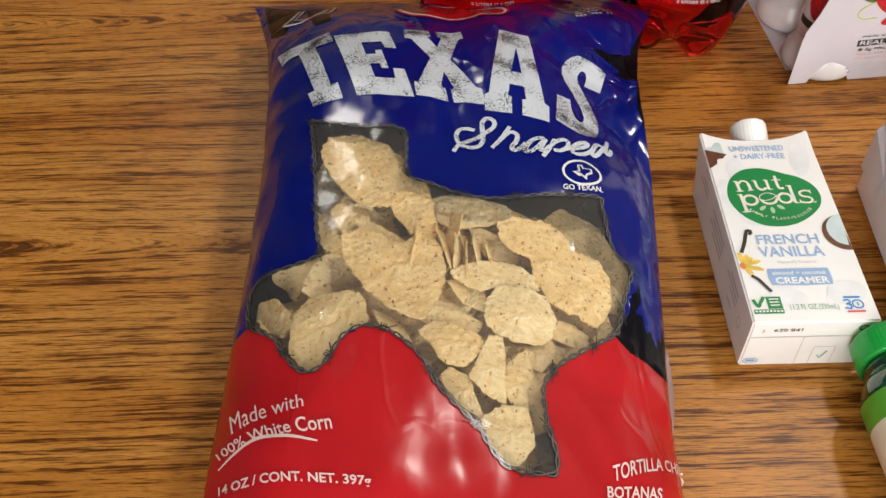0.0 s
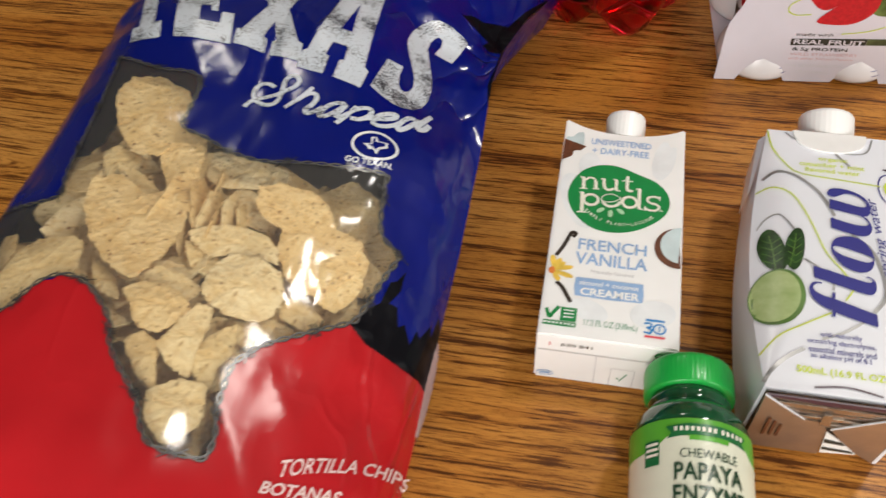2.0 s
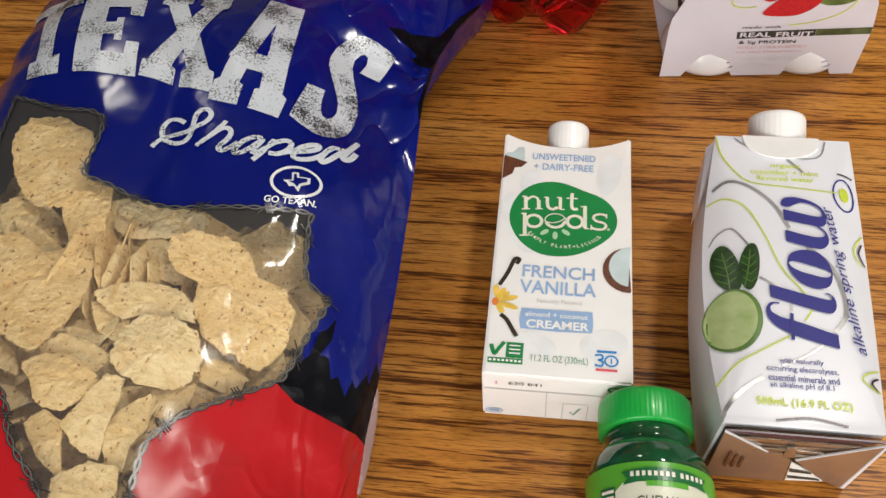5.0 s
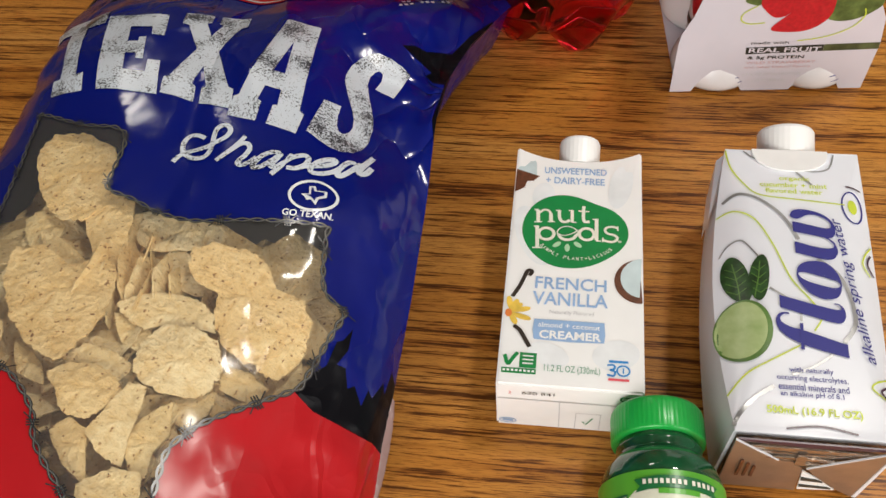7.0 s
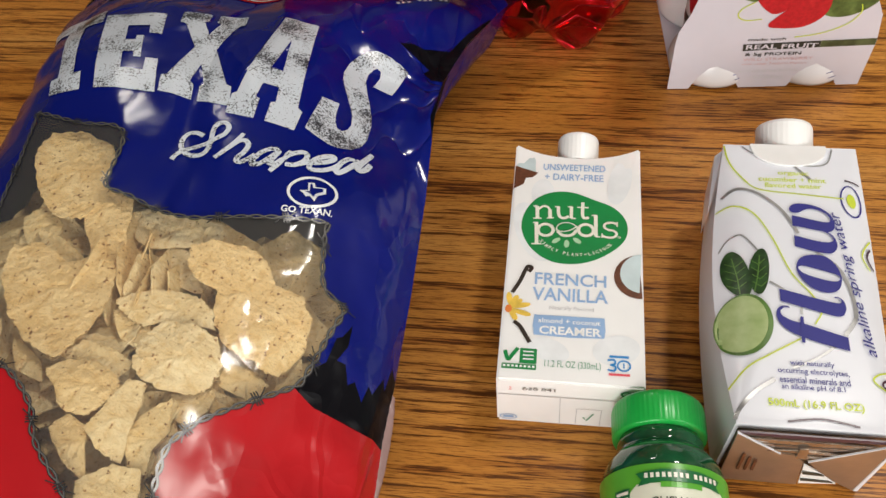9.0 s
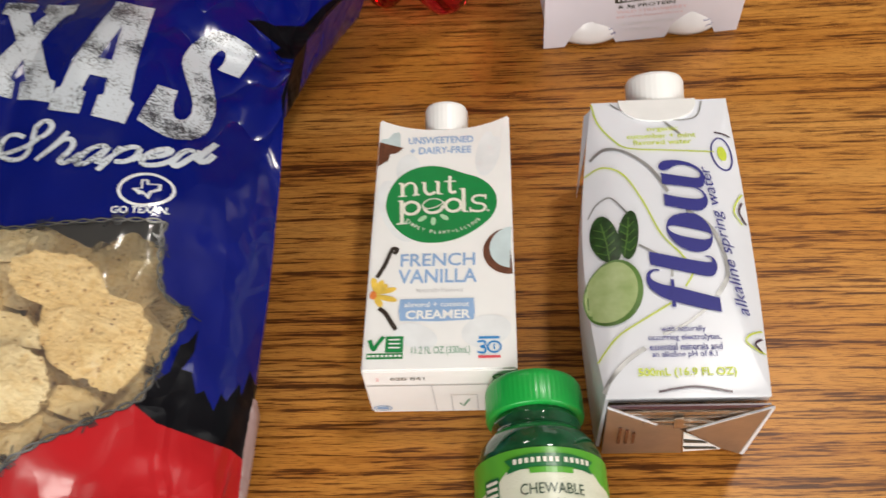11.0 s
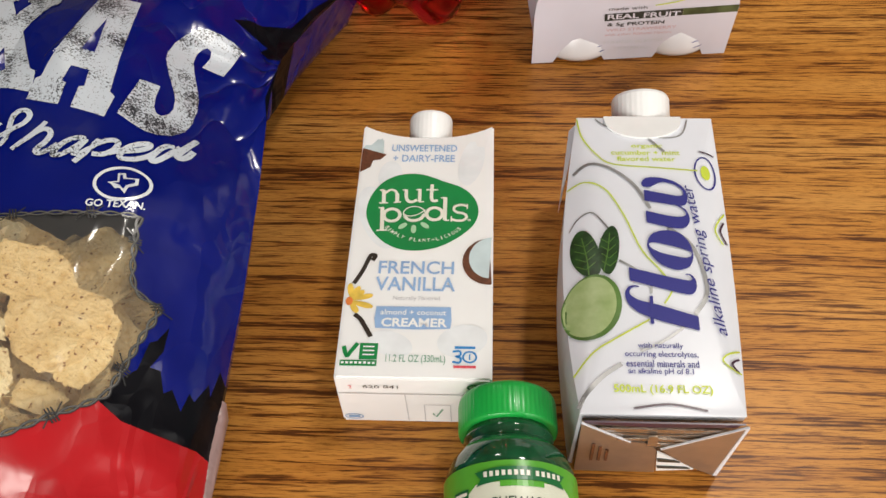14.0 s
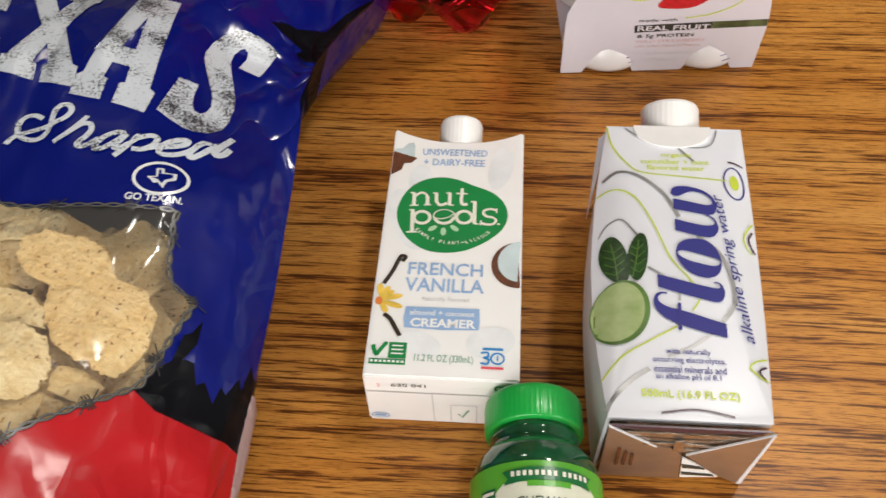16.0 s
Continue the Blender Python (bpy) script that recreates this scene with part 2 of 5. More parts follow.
PALE_PINK_INK = coated("pale_pink_ink", (0.80, 0.60, 0.58), 0.2, relief=0)
WIRE_DARK = coated("wire_dark_ink", (0.03, 0.03, 0.032), 0.25, relief=0)
WIRE_LIGHT = coated("wire_grey_ink", (0.13, 0.127, 0.118), 0.25, relief=0)
CARD = coated("coated_white_card", (0.90, 0.90, 0.89), 0.32, vary=0.03, scale=35, relief=0.06)
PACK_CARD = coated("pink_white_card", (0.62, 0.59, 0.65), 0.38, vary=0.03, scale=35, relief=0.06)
CAP_WHITE = coated("white_moulded_plastic", (0.87, 0.87, 0.86), 0.33, vary=0.03, relief=0.05)
LOGO_GREEN = coated("green_ink", (0.006, 0.235, 0.055), 0.32, relief=0)
CREAM = coated("cream_ink", (0.80, 0.78, 0.68), 0.3, relief=0)
SOFT_BLUE = coated("light_blue_ink", (0.30, 0.46, 0.72), 0.32, relief=0)
PALE_GREY = coated("pale_grey_ink", (0.58, 0.58, 0.59), 0.32, relief=0)
MINT_TEXT = coated("grey_green_ink", (0.16, 0.36, 0.24), 0.32, relief=0)
PALE_BLUE = coated("watery_blue_ink", (0.58, 0.69, 0.71), 0.32, vary=0.12, relief=0)
BROWN = coated("coconut_brown_ink", (0.13, 0.045, 0.020), 0.35, vary=0.35, scale=300, relief=0)
YELLOW = coated("flower_yellow_ink", (0.82, 0.56, 0.09), 0.3, vary=0.2, scale=150, relief=0)
ORANGE = coated("flower_orange_ink", (0.75, 0.22, 0.05), 0.3, relief=0)
BEAN = coated("vanilla_bean_ink", (0.035, 0.025, 0.018), 0.3, vary=0.3, relief=0)
SKY_INK = coated("bright_blue_ink", (0.02, 0.25, 0.62), 0.3, relief=0)
PINK_INK = coated("magenta_ink", (0.75, 0.09, 0.12), 0.3, relief=0)
NAVY = coated("deep_blue_ink", (0.014, 0.014, 0.22), 0.5, relief=0)
LIME = coated("lime_ink", (0.56, 0.66, 0.05), 0.45, vary=0.15, relief=0)
SILVER = coated("silver_ink", (0.42, 0.42, 0.42), 0.28, metal=0.6, vary=0.3, scale=90, relief=0)
PLUM = coated("dark_plum_ink", (0.06, 0.025, 0.045), 0.3, relief=0)
SATIN = coated("pearl_white_carton", (0.80, 0.82, 0.88), 0.28, metal=0.05, vary=0.03, scale=30, relief=0.05)
FOIL = coated("folded_foil", (0.62, 0.54, 0.47), 0.26, metal=0.9, vary=0.15, scale=120, relief=0.35, dist=0.0012)
# tan base puts the table's wood reflection into the flap foil's colour
WOOD_TINT_FOIL = coated("wood_tinted_foil", (0.52, 0.40, 0.31), 0.30, metal=0.75, vary=0.08, scale=90, relief=0.2, dist=0.0008)
LEAF = coated("mint_leaf_print", (0.020, 0.058, 0.014), 0.3, vary=0.55, scale=230, relief=0)
CUKE = cucumber_print()
CUKE_SKIN = coated("cucumber_skin_print", (0.10, 0.20, 0.04), 0.3, vary=0.3, relief=0)
CAP_GREEN = coated("green_moulded_plastic", (0.012, 0.40, 0.060), 0.30, vary=0.05, relief=0.04, coat=0.1)
PET_GREEN = coated("dark_green_plastic", (0.010, 0.085, 0.032), 0.07, vary=0.3, scale=120, relief=0.05, coat=0.5)
TABLETS = coated("dark_tablet_fill", (0.014, 0.075, 0.032), 0.25, vary=0.4, scale=200)
LABEL_GREEN = coated("label_light_green", (0.10, 0.40, 0.035), 0.3, relief=0)
LABEL_DARK = coated("label_dark_green", (0.012, 0.15, 0.045), 0.3, relief=0)
LABEL_CREAM = coated("label_cream", (0.72, 0.74, 0.60), 0.34, vary=0.04, relief=0)
LABEL_TEXT = coated("label_text_ink", (0.020, 0.060, 0.030), 0.3, relief=0)
SODA = fluid("red_soda", (0.86, 0.012, 0.030), 0.03, 1.34)
BERRY = coated("strawberry_print", (0.46, 0.014, 0.022), 0.3, vary=0.18, scale=420, relief=0)
BERRY_LEAF = coated("strawberry_leaf_print", (0.09, 0.13, 0.035), 0.35, vary=0.5, scale=160, relief=0)
INK_DARK = coated("dark_grey_ink", (0.035, 0.037, 0.03), 0.35, relief=0)
OLIVE = coated("olive_band_ink", (0.07, 0.085, 0.035), 0.35, vary=0.6, scale=90, relief=0)
ROSE_TEXT = coated("rose_text_ink", (0.66, 0.42, 0.44), 0.35, relief=0)
YOG = coated("white_bottle_plastic", (0.74, 0.72, 0.73), 0.22, vary=0.03, relief=0)
PAINT = coated("wall_paint", (0.34, 0.31, 0.28), 0.8, vary=0.04, scale=4, relief=0.1)
CEIL = coated("ceiling_paint", (0.42, 0.40, 0.37), 0.9, vary=0.03, scale=4, relief=0.1)
FLOOR_MAT = coated("floor_covering", (0.20, 0.17, 0.14), 0.6, vary=0.2, scale=12)


# ---- mesh helpers ----
def empty(name, label, category, group="", at=(0, 0, 0)):
    e = new(name)
    e.empty_display_size = 0.02
    e.location = at
    return tagged(e, label, category, group)


def part(name, bm, material, parent, label="", smooth=False):
    me = bpy.data.meshes.new(name)
    if smooth:
        for f in bm.faces:
            f.smooth = True
    bm.to_mesh(me)
    bm.free()
    me.materials.append(material)
    ob = new(name, me)
    if parent is not None:
        ob.parent = parent
        ob.matrix_parent_inverse = Matrix.Translation(-parent.location)
    return tagged(ob, label)


def box(x0, y0, z0, x1, y1, z1, bev=0.0):
    bm = bmesh.new()
    bmesh.ops.create_cube(bm, size=1)
    for v in bm.verts:
        v.co = Vector(((x0 + x1) / 2 + v.co.x * (x1 - x0), (y0 + y1) / 2 + v.co.y * (y1 - y0), (z0 + z1) / 2 + v.co.z * (z1 - z0)))
    if bev:
        bmesh.ops.bevel(bm, geom=bm.edges[:], offset=bev, segments=2, affect="EDGES", profile=0.5)
    return bm


def lathe(profile, seg=48, turn=Matrix(), shape=None):
    """Profile of (radius, height) round z; shape(angle, r, h) may alter a point."""
    bm = bmesh.new()
    rings = []
    for r, h in profile:
        ring = []
        for i in range(seg):
            a = 2 * math.pi * i / seg
            rr, hh = shape(a, r, h) if shape else (r, h)
            ring.append(bm.verts.new(turn @ Vector((rr * math.cos(a), rr * math.sin(a), hh))))
        rings.append(ring)
    for a, b in zip(rings, rings[1:]):
        for i in range(seg):
            bm.faces.new((a[i], a[(i + 1) % seg], b[(i + 1) % seg], b[i]))
    bm.faces.new(rings[0][::-1])
    bm.faces.new(rings[-1])
    return bm


def loft(sections):
    bm = bmesh.new()
    rings = [[bm.verts.new(p) for p in s] for s in sections]
    k = len(rings[0])
    for a, b in zip(rings, rings[1:]):
        for i in range(k):
            bm.faces.new((a[i], a[(i + 1) % k], b[(i + 1) % k], b[i]))
    bm.faces.new(rings[0][::-1])
    bm.faces.new(rings[-1])
    bmesh.ops.recalc_face_normals(bm, faces=bm.faces[:])
    return bm


def curve_through(points, steps=6, closed=False):
    """Catmull-Rom through 2D points."""
    p = [Vector((x, y, 0)) for x, y in points]
    n = len(p)
    out = []
    for i in range(n if closed else n - 1):
        if closed:
            a, b, c, d = p[i - 1], p[i], p[(i + 1) % n], p[(i + 2) % n]
        else:
            a, b, c, d = p[max(i - 1, 0)], p[i], p[i + 1], p[min(i + 2, n - 1)]
        if (b - c).length < 1e-7:
            continue
        for k in range(steps):
            t = k / steps
            q = 0.5 * (2 * b + (c - a) * t + (2 * a - 5 * b + 4 * c - d) * t * t + (3 * b - a - 3 * c + d) * t ** 3)
            out.append((q.x, q.y))
    if not closed:
        out.append(points[-1])
    return out


def split_long(bm, limit):
    for _ in range(6):
        bm.normal_update()
        bmesh.ops.triangulate(bm, faces=bm.faces[:])
        far = [e for e in bm.edges if e.calc_length() > limit]
        if not far:
            break
        bmesh.ops.subdivide_edges(bm, edges=far, cuts=1)
    bmesh.ops.triangulate(bm, faces=bm.faces[:])


def shape2d(points):
    bm = bmesh.new()
    bm.faces.new([bm.verts.new((x, y, 0)) for x, y in points])
    bm.normal_update()
    bmesh.ops.triangulate(bm, faces=bm.faces[:])
    return bm


def ribbon2d(points, width, taper=0.0):
    """A flat stroke along 2D points."""
    bm = bmesh.new()
    rows = []
    n = len(points)
    for i, (x, y) in enumerate(points):
        ax, ay = points[max(i - 1, 0)]
        bx, by = points[min(i + 1, n - 1)]
        d = Vector((bx - ax, by - ay))
        d = d.normalized() if d.length else Vector((1, 0))
        s = i / max(n - 1, 1)
        w = width / 2 * (1 - taper * abs(2 * s - 1) ** 2)
        rows.append((bm.verts.new((x - d.y * w, y + d.x * w, 0)), bm.verts.new((x + d.y * w, y - d.x * w, 0))))
    for a, b in zip(rows, rows[1:]):
        bm.faces.new((a[0], a[1], b[1], b[0]))
    return bm


def oval2d(cx, cy, rx, ry, turn=0.0, seg=40, egg=0.0):
    c, s = math.cos(radians(turn)), math.sin(radians(turn))
    out = []
    for i in range(seg):
        a = 2 * math.pi * i / seg
        x, y = rx * math.cos(a), ry * math.sin(a) * (1 + egg * math.cos(a))
        out.append((cx + x * c - y * s, cy + x * s + y * c))
    return out


def ring2d(cx, cy, rx, ry, width, turn=0.0, seg=44):
    bm = bmesh.new()
    a = [bm.verts.new((x, y, 0)) for x, y in oval2d(cx, cy, rx, ry, turn, seg)]
    b = [bm.verts.new((x, y, 0)) for x, y in oval2d(cx, cy, rx - width, ry - width, turn, seg)]
    for i in range(seg):
        j = (i + 1) % seg
        bm.faces.new((a[i], a[j], b[j], b[i]))
    return bm


def text2d(body, thick=0.0, shear=0.0, unit=True):
    """Words in the built-in font, fitted to the unit square."""
    cu = bpy.data.curves.new("text", "FONT")
    cu.body, cu.offset, cu.shear, cu.resolution_u = body, thick, shear, 3
    ob = new("text", cu)
    bpy.context.view_layer.update()
    me = bpy.data.meshes.new_from_object(ob.evaluated_get(bpy.context.evaluated_depsgraph_get()))
    bpy.data.objects.remove(ob)
    bpy.data.curves.remove(cu)
    bm = bmesh.new()
    bm.from_mesh(me)
    bpy.data.meshes.remove(me)
    xs, ys = [v.co.x for v in bm.verts], [v.co.y for v in bm.verts]
    x0, y0, w, h = min(xs), min(ys), max(xs) - min(xs), max(ys) - min(ys)
    if unit:
        for v in bm.verts:
            v.co = Vector(((v.co.x - x0) / w, (v.co.y - y0) / h, 0))
    return bm


def laid(bm, place, limit=0.0):
    """Takes a flat mesh to its place: place(x, y) gives a point in space."""
    if limit:
        split_long(bm, limit)
    for v in bm.verts:
        v.co = Vector(place(v.co.x, v.co.y))
    bm.normal_update()
    for f in bm.faces:
        if f.normal.z < -.2:
            f.normal_flip()
    return bm


def into_rect(bm, cx, cy, w, h, turn=0.0):
    c, s = math.cos(radians(turn)), math.sin(radians(turn))
    for v in bm.verts:
        x, y = (v.co.x - 0.5) * w, (v.co.y - 0.5) * h
        v.co = Vector((cx + x * c - y * s, cy + x * s + y * c, 0))
    return bm


def into_quad(bm, quad):
    """Unit square into a quad given as top left, top right, bottom right, bottom left."""
    tl, tr, br, bl = [Vector(q) for q in quad]
    for v in bm.verts:
        u, t = v.co.x, v.co.y
        q = (bl * (1 - u) + br * u) * (1 - t) + (tl * (1 - u) + tr * u) * t
        v.co = Vector((q.x, q.y, 0))
    return bm


# ---- room ----
def wall(name, *dims):
    ob = part(name, box(*dims), PAINT, None)
    return tagged(ob, "plain painted wall of the room", "wall", kind="structure")


tagged(part("floor", box(-2.6, -1.3, -0.85, 1.48, 3.2, -0.752), FLOOR_MAT, None), "plain dark floor under the table", "floor", kind="structure")
tagged(part("ceiling", box(-2.6, -1.3, 1.70, 1.48, 3.2, 1.75), CEIL, None), "plain white ceiling", "ceiling", kind="structure")
wall("wall_north", -2.6, 3.2, -0.80, 1.48, 3.3, 1.75)
wall("wall_west", -2.7, -1.3, -0.80, -2.6, 3.2, 1.75)
wall("wall_south", -2.6, -1.3, -0.80, 1.48, -1.2, 0.18)
wall("wall_south_1", -2.6, -1.3, 1.24, 1.48, -1.2, 1.70)
wall("wall_south_2", -2.6, -1.3, 0.18, -0.62, -1.2, 1.24)
wall("wall_south_3", 0.52, -1.3, 0.18, 1.48, -1.2, 1.24)
wall("wall_east", 1.38, -1.2, -0.80, 1.48, 3.2, 0.14)
wall("wall_east_1", 1.38, -1.2, 1.18, 1.48, 3.2, 1.70)
wall("wall_east_2", 1.38, -1.2, 0.14, 1.48, -0.87, 1.18)
wall("wall_east_3", 1.38, 0.17, 0.14, 1.48, 3.2, 1.18)

table = empty("table", "oak table with wavy brown grain and a satin finish", "table", at=(0.15, 0.40, -0.75))
part("tabletop", box(-0.75, -0.30, -0.030, 1.15, 1.10, 0.0, 0.003), OAK, table)
for lx, ly in ((-0.68, -0.23), (1.08, -0.23), (-0.68, 1.03), (1.08, 1.03)):
    part("leg", box(lx - 0.03, ly - 0.03, -0.75, lx + 0.03, ly + 0.03, -0.031, 0.004), OAK, table)

# ---- chip bag ----
BAG_L = [(.10, -.068), (.22, -.068), (.30, -.066), (.40, -.067), (.48, -.073), (.54, -.083), (.60, -.099), (.625, -.107)]
BAG_R = [(.10, .148), (.22, .147), (.26, .148), (.30, .150), (.35, .153), (.40, .155), (.45, .1550), (.475, .1565), (.52, .165), (.57, .180), (.61, .197), (.625, .203)]
BAG_RIM = [(.10, .020), (.25, .022), (.35, .044), (.44, .071), (.47, .072), (.52, .060), (.57, .045), (.625, .031)]
BAG_Y0, BAG_Y1 = .115, .625


def along(table_rows, y):
    if y <= table_rows[0][0]:
        return table_rows[0][1]
    for (a, u), (b, v) in zip(table_rows, table_rows[1:]):
        if y <= b:
            return u + (v - u) * (y - a) / (b - a)
    return table_rows[-1][1]


def bag_parts(x, y):
    a, b = along(BAG_L, y), along(BAG_R, y)
    s = max(-1, min(1, (2 * x - a - b) / (b - a)))
    t = max(0, min(1, (BAG_Y1 - y) / .20))
    u = max(0, min(1, (y - BAG_Y0) / .09))
    g = math.sin(math.pi / 2 * t) * math.sin(math.pi / 2 * u) ** .6
    seam = .030 + .015 * min(1, t * 1.6)
    right = max(0, s)
    mid = seam + (along(BAG_RIM, y) - seam) * right + .019 * g * max(0, -s)
    q = .6 + 2.2 * math.exp(-((y - .455) / .05) ** 2) * min(1, right * 2.5)
    return s, t, mid, .059 * g * (1 - .14 * right) * (1 - abs(s) ** 3) ** q


def bag_top(x, y):
    s, t, mid, lift = bag_parts(x, y)
    rim = min(1, lift / .02)
    edge = 0.0009 + 0.0034 * abs(s) ** 4 + 0.0036 * max(0, 0.85 - t) ** 1.2
    w = .55 - 2.4 * abs(noise.noise(Vector((x * 30 + y * 12, y * 15 - x * 6, 0.3)))) + 0.5 * noise.noise(Vector((x * 80, y * 45, 4.1)))
    d = math.hypot(x - .158, y - .468)
    pleat = 0.0030 * math.exp(-d / .035) * math.cos(7 * math.atan2(y - .468, x - .158))
    fold = 0.0022 * abs(s) ** 5 * (1 - 2.5 * abs(noise.noise(Vector((x * 9, y * 42, 7.7)))))
    return mid + lift + rim * (edge * w + pleat + fold)


def bag_bottom(x, y):
    s, t, mid, lift = bag_parts(x, y)
    return max(0.0008, mid - max(lift, min(.06, lift * 8) * (1 - abs(s) ** 8)))


def on_bag(x, y, up=0.0005):
    return (x, y, bag_top(x, y) + up)


def inside(poly, x, y):
    hit = False
    for (ax, ay), (bx, by) in zip(poly, poly[1:] + poly[:1]):
        if (ay > y) != (by > y) and x < (bx - ax) * (y - ay) / (by - ay) + ax:
            hit = not hit
    return hit


WINDOW = [
    (-0.0334, 0.4020), (-0.0309, 0.4028), (-0.0072, 0.3951), (0.0159, 0.3910), (0.0181, 0.3657), (0.0200, 0.3563), (0.0314, 0.3531), (0.0469, 0.3472),
    (0.0612, 0.3451), (0.0833, 0.3496), (0.1160, 0.3566), (0.1177, 0.3521), (0.1201, 0.3299), (0.1243, 0.3235), (0.1304, 0.3202), (0.1251, 0.3045),
    (0.1196, 0.2865), (0.1163, 0.2805), (0.1019, 0.2677), (0.0884, 0.2565), (0.0796, 0.2442), (0.0787, 0.2323), (0.0795, 0.2215), (0.0819, 0.2124),
    (0.0811, 0.2032), (0.0763, 0.2015), (0.0619, 0.2015), (0.0552, 0.2089), (0.0496, 0.2188), (0.0400, 0.2284), (0.0328, 0.2373), (0.0292, 0.2459),
    (0.0223, 0.2543), (0.0120, 0.2624), (0.0021, 0.2640), (-0.0066, 0.2592), (-0.0132, 0.2462), (-0.0189, 0.2416), (-0.0255, 0.2438), (-0.0324, 0.2532),
    (-0.0385, 0.2631), (-0.0525, 0.2760), (-0.0545, 0.2937), (-0.0510, 0.3007), (-0.0416, 0.3041), (-0.0216, 0.3060), (-0.0236, 0.3217), (-0.0288, 0.3707),
]
RED_ZONE = [(-.13, 0.2770)] + WINDOW[17:42][::-1] + [(.1240, .2757), (.1322, .2750), (.1457, .2762), (.22, .2766), (.22, .02), (-.13, .02)]
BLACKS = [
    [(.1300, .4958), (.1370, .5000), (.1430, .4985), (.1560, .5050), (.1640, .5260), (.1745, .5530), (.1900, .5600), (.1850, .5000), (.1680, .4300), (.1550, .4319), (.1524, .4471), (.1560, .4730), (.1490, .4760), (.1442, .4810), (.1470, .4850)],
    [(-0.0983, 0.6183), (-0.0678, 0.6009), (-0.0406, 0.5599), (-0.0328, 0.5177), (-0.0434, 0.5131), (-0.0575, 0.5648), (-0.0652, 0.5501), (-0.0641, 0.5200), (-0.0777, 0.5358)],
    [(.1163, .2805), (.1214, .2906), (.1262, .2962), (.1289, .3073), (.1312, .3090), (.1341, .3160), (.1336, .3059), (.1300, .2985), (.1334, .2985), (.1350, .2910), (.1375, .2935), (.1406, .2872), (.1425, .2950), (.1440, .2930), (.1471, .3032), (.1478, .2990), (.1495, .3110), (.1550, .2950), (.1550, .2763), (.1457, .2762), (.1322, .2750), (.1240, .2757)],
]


def build_bag():
    from mathutils.geometry import delaunay_2d_cdt
    bag = empty("chip_bag", "puffy blue and red plastic tortilla chip bag with clear window", "chip bag", at=(0.04, 0.37, 0))
    ys = [BAG_Y0 + (BAG_Y1 - BAG_Y0) * i / 150 for i in range(151)]
    outline = [(along(BAG_L, y), y) for y in ys]
    outline += [(along(BAG_L, BAG_Y1) + (along(BAG_R, BAG_Y1) - along(BAG_L, BAG_Y1)) * i / 80, BAG_Y1 - 0.006 * math.sin(math.pi * i / 80)) for i in range(1, 80)]
    outline += [(along(BAG_R, y), y) for y in ys[::-1]]
    pts, edges = [], []

    def loop(poly, closed=True):
        k = len(pts)
        pts.extend(Vector(p) for p in poly)
        edges.extend((k + i, k + (i + 1) % len(poly)) for i in range(len(poly) if closed else len(poly) - 1))

    window = curve_through(WINDOW, 3, True)
    loop(outline)
    loop(window)
    loop([(-.13, 0.2770), (-0.0525, 0.2760)], False)
    loop([(.1163, .2805), (.1240, .2757), (.1322, .2750), (.1457, .2762), (.22, .2766)], False)
    for b in BLACKS:
        loop(b)
    rnd = random.Random(5)
    for i in range(92):
        for j in range(166):
            x, y = -.11 + i * .0035 + rnd.uniform(-.0006, .0006), .115 + j * .0031 + rnd.uniform(-.0006, .0006)
            if along(BAG_L, y) + .001 < x < along(BAG_R, y) - .001:
                pts.append(Vector((x, y)))
    co, _, faces, _, _, _ = delaunay_2d_cdt(pts, edges, [], 0, 1e-5)
    red_zone = RED_ZONE
    sets = {"blue_panel": [], "red_panel": [], "window_film": [], "back_panel": [], ("red_side", True): [], ("red_side", False): [], "blue_side": []}
    for k in range(len(BLACKS)):
        sets["black_splash", k] = []
        sets["black_side", k] = []
    for f in faces:
        x, y = sum((co[i].x for i in f)) / 3, sum((co[i].y for i in f)) / 3
        if not inside(outline, x, y):
            continue
        side, top_end = bag_parts(x, y)[:2]
        if abs(side) > .72 or top_end < .3:
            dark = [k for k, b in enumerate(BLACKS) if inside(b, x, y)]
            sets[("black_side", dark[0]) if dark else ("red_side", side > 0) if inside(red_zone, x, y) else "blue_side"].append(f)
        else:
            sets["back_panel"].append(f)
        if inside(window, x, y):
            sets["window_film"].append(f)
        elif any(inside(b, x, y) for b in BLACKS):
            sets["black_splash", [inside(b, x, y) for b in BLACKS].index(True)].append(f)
        elif inside(red_zone, x, y):
            sets["red_panel"].append(f)
        else:
            sets["blue_panel"].append(f)
    looks = {"blue_panel": BLUE, "red_panel": RED, "window_film": CLEAR, "back_panel": BACK, "red_side": RED, "blue_side": BLUE}
    panels = {}
    for name, tris in sets.items():
        if not tris:
            continue
        name = name if isinstance(name, str) else name[0]
        bm = bmesh.new()
        made = {}
        for f in tris:
            vs = []
            for i in f:
                if i not in made:
                    x, y = co[i]
                    made[i] = bm.verts.new((x, y, bag_bottom(x, y) if name in ("back_panel", "red_side", "blue_side", "black_side") else bag_top(x, y)))
                vs.append(made[i])
            try:
                bm.faces.new(vs)
            except ValueError:
                pass
        bm.normal_update()
        for f in bm.faces:
            if (f.normal.z < 0) != (name in ("back_panel", "red_side", "blue_side", "black_side")):
                f.normal_flip()
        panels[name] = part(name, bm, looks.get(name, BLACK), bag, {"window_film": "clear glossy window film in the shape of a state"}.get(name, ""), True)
    # barbed wire printed round the window
    total = []
    ring = window + window[:1]
    acc = 0.0
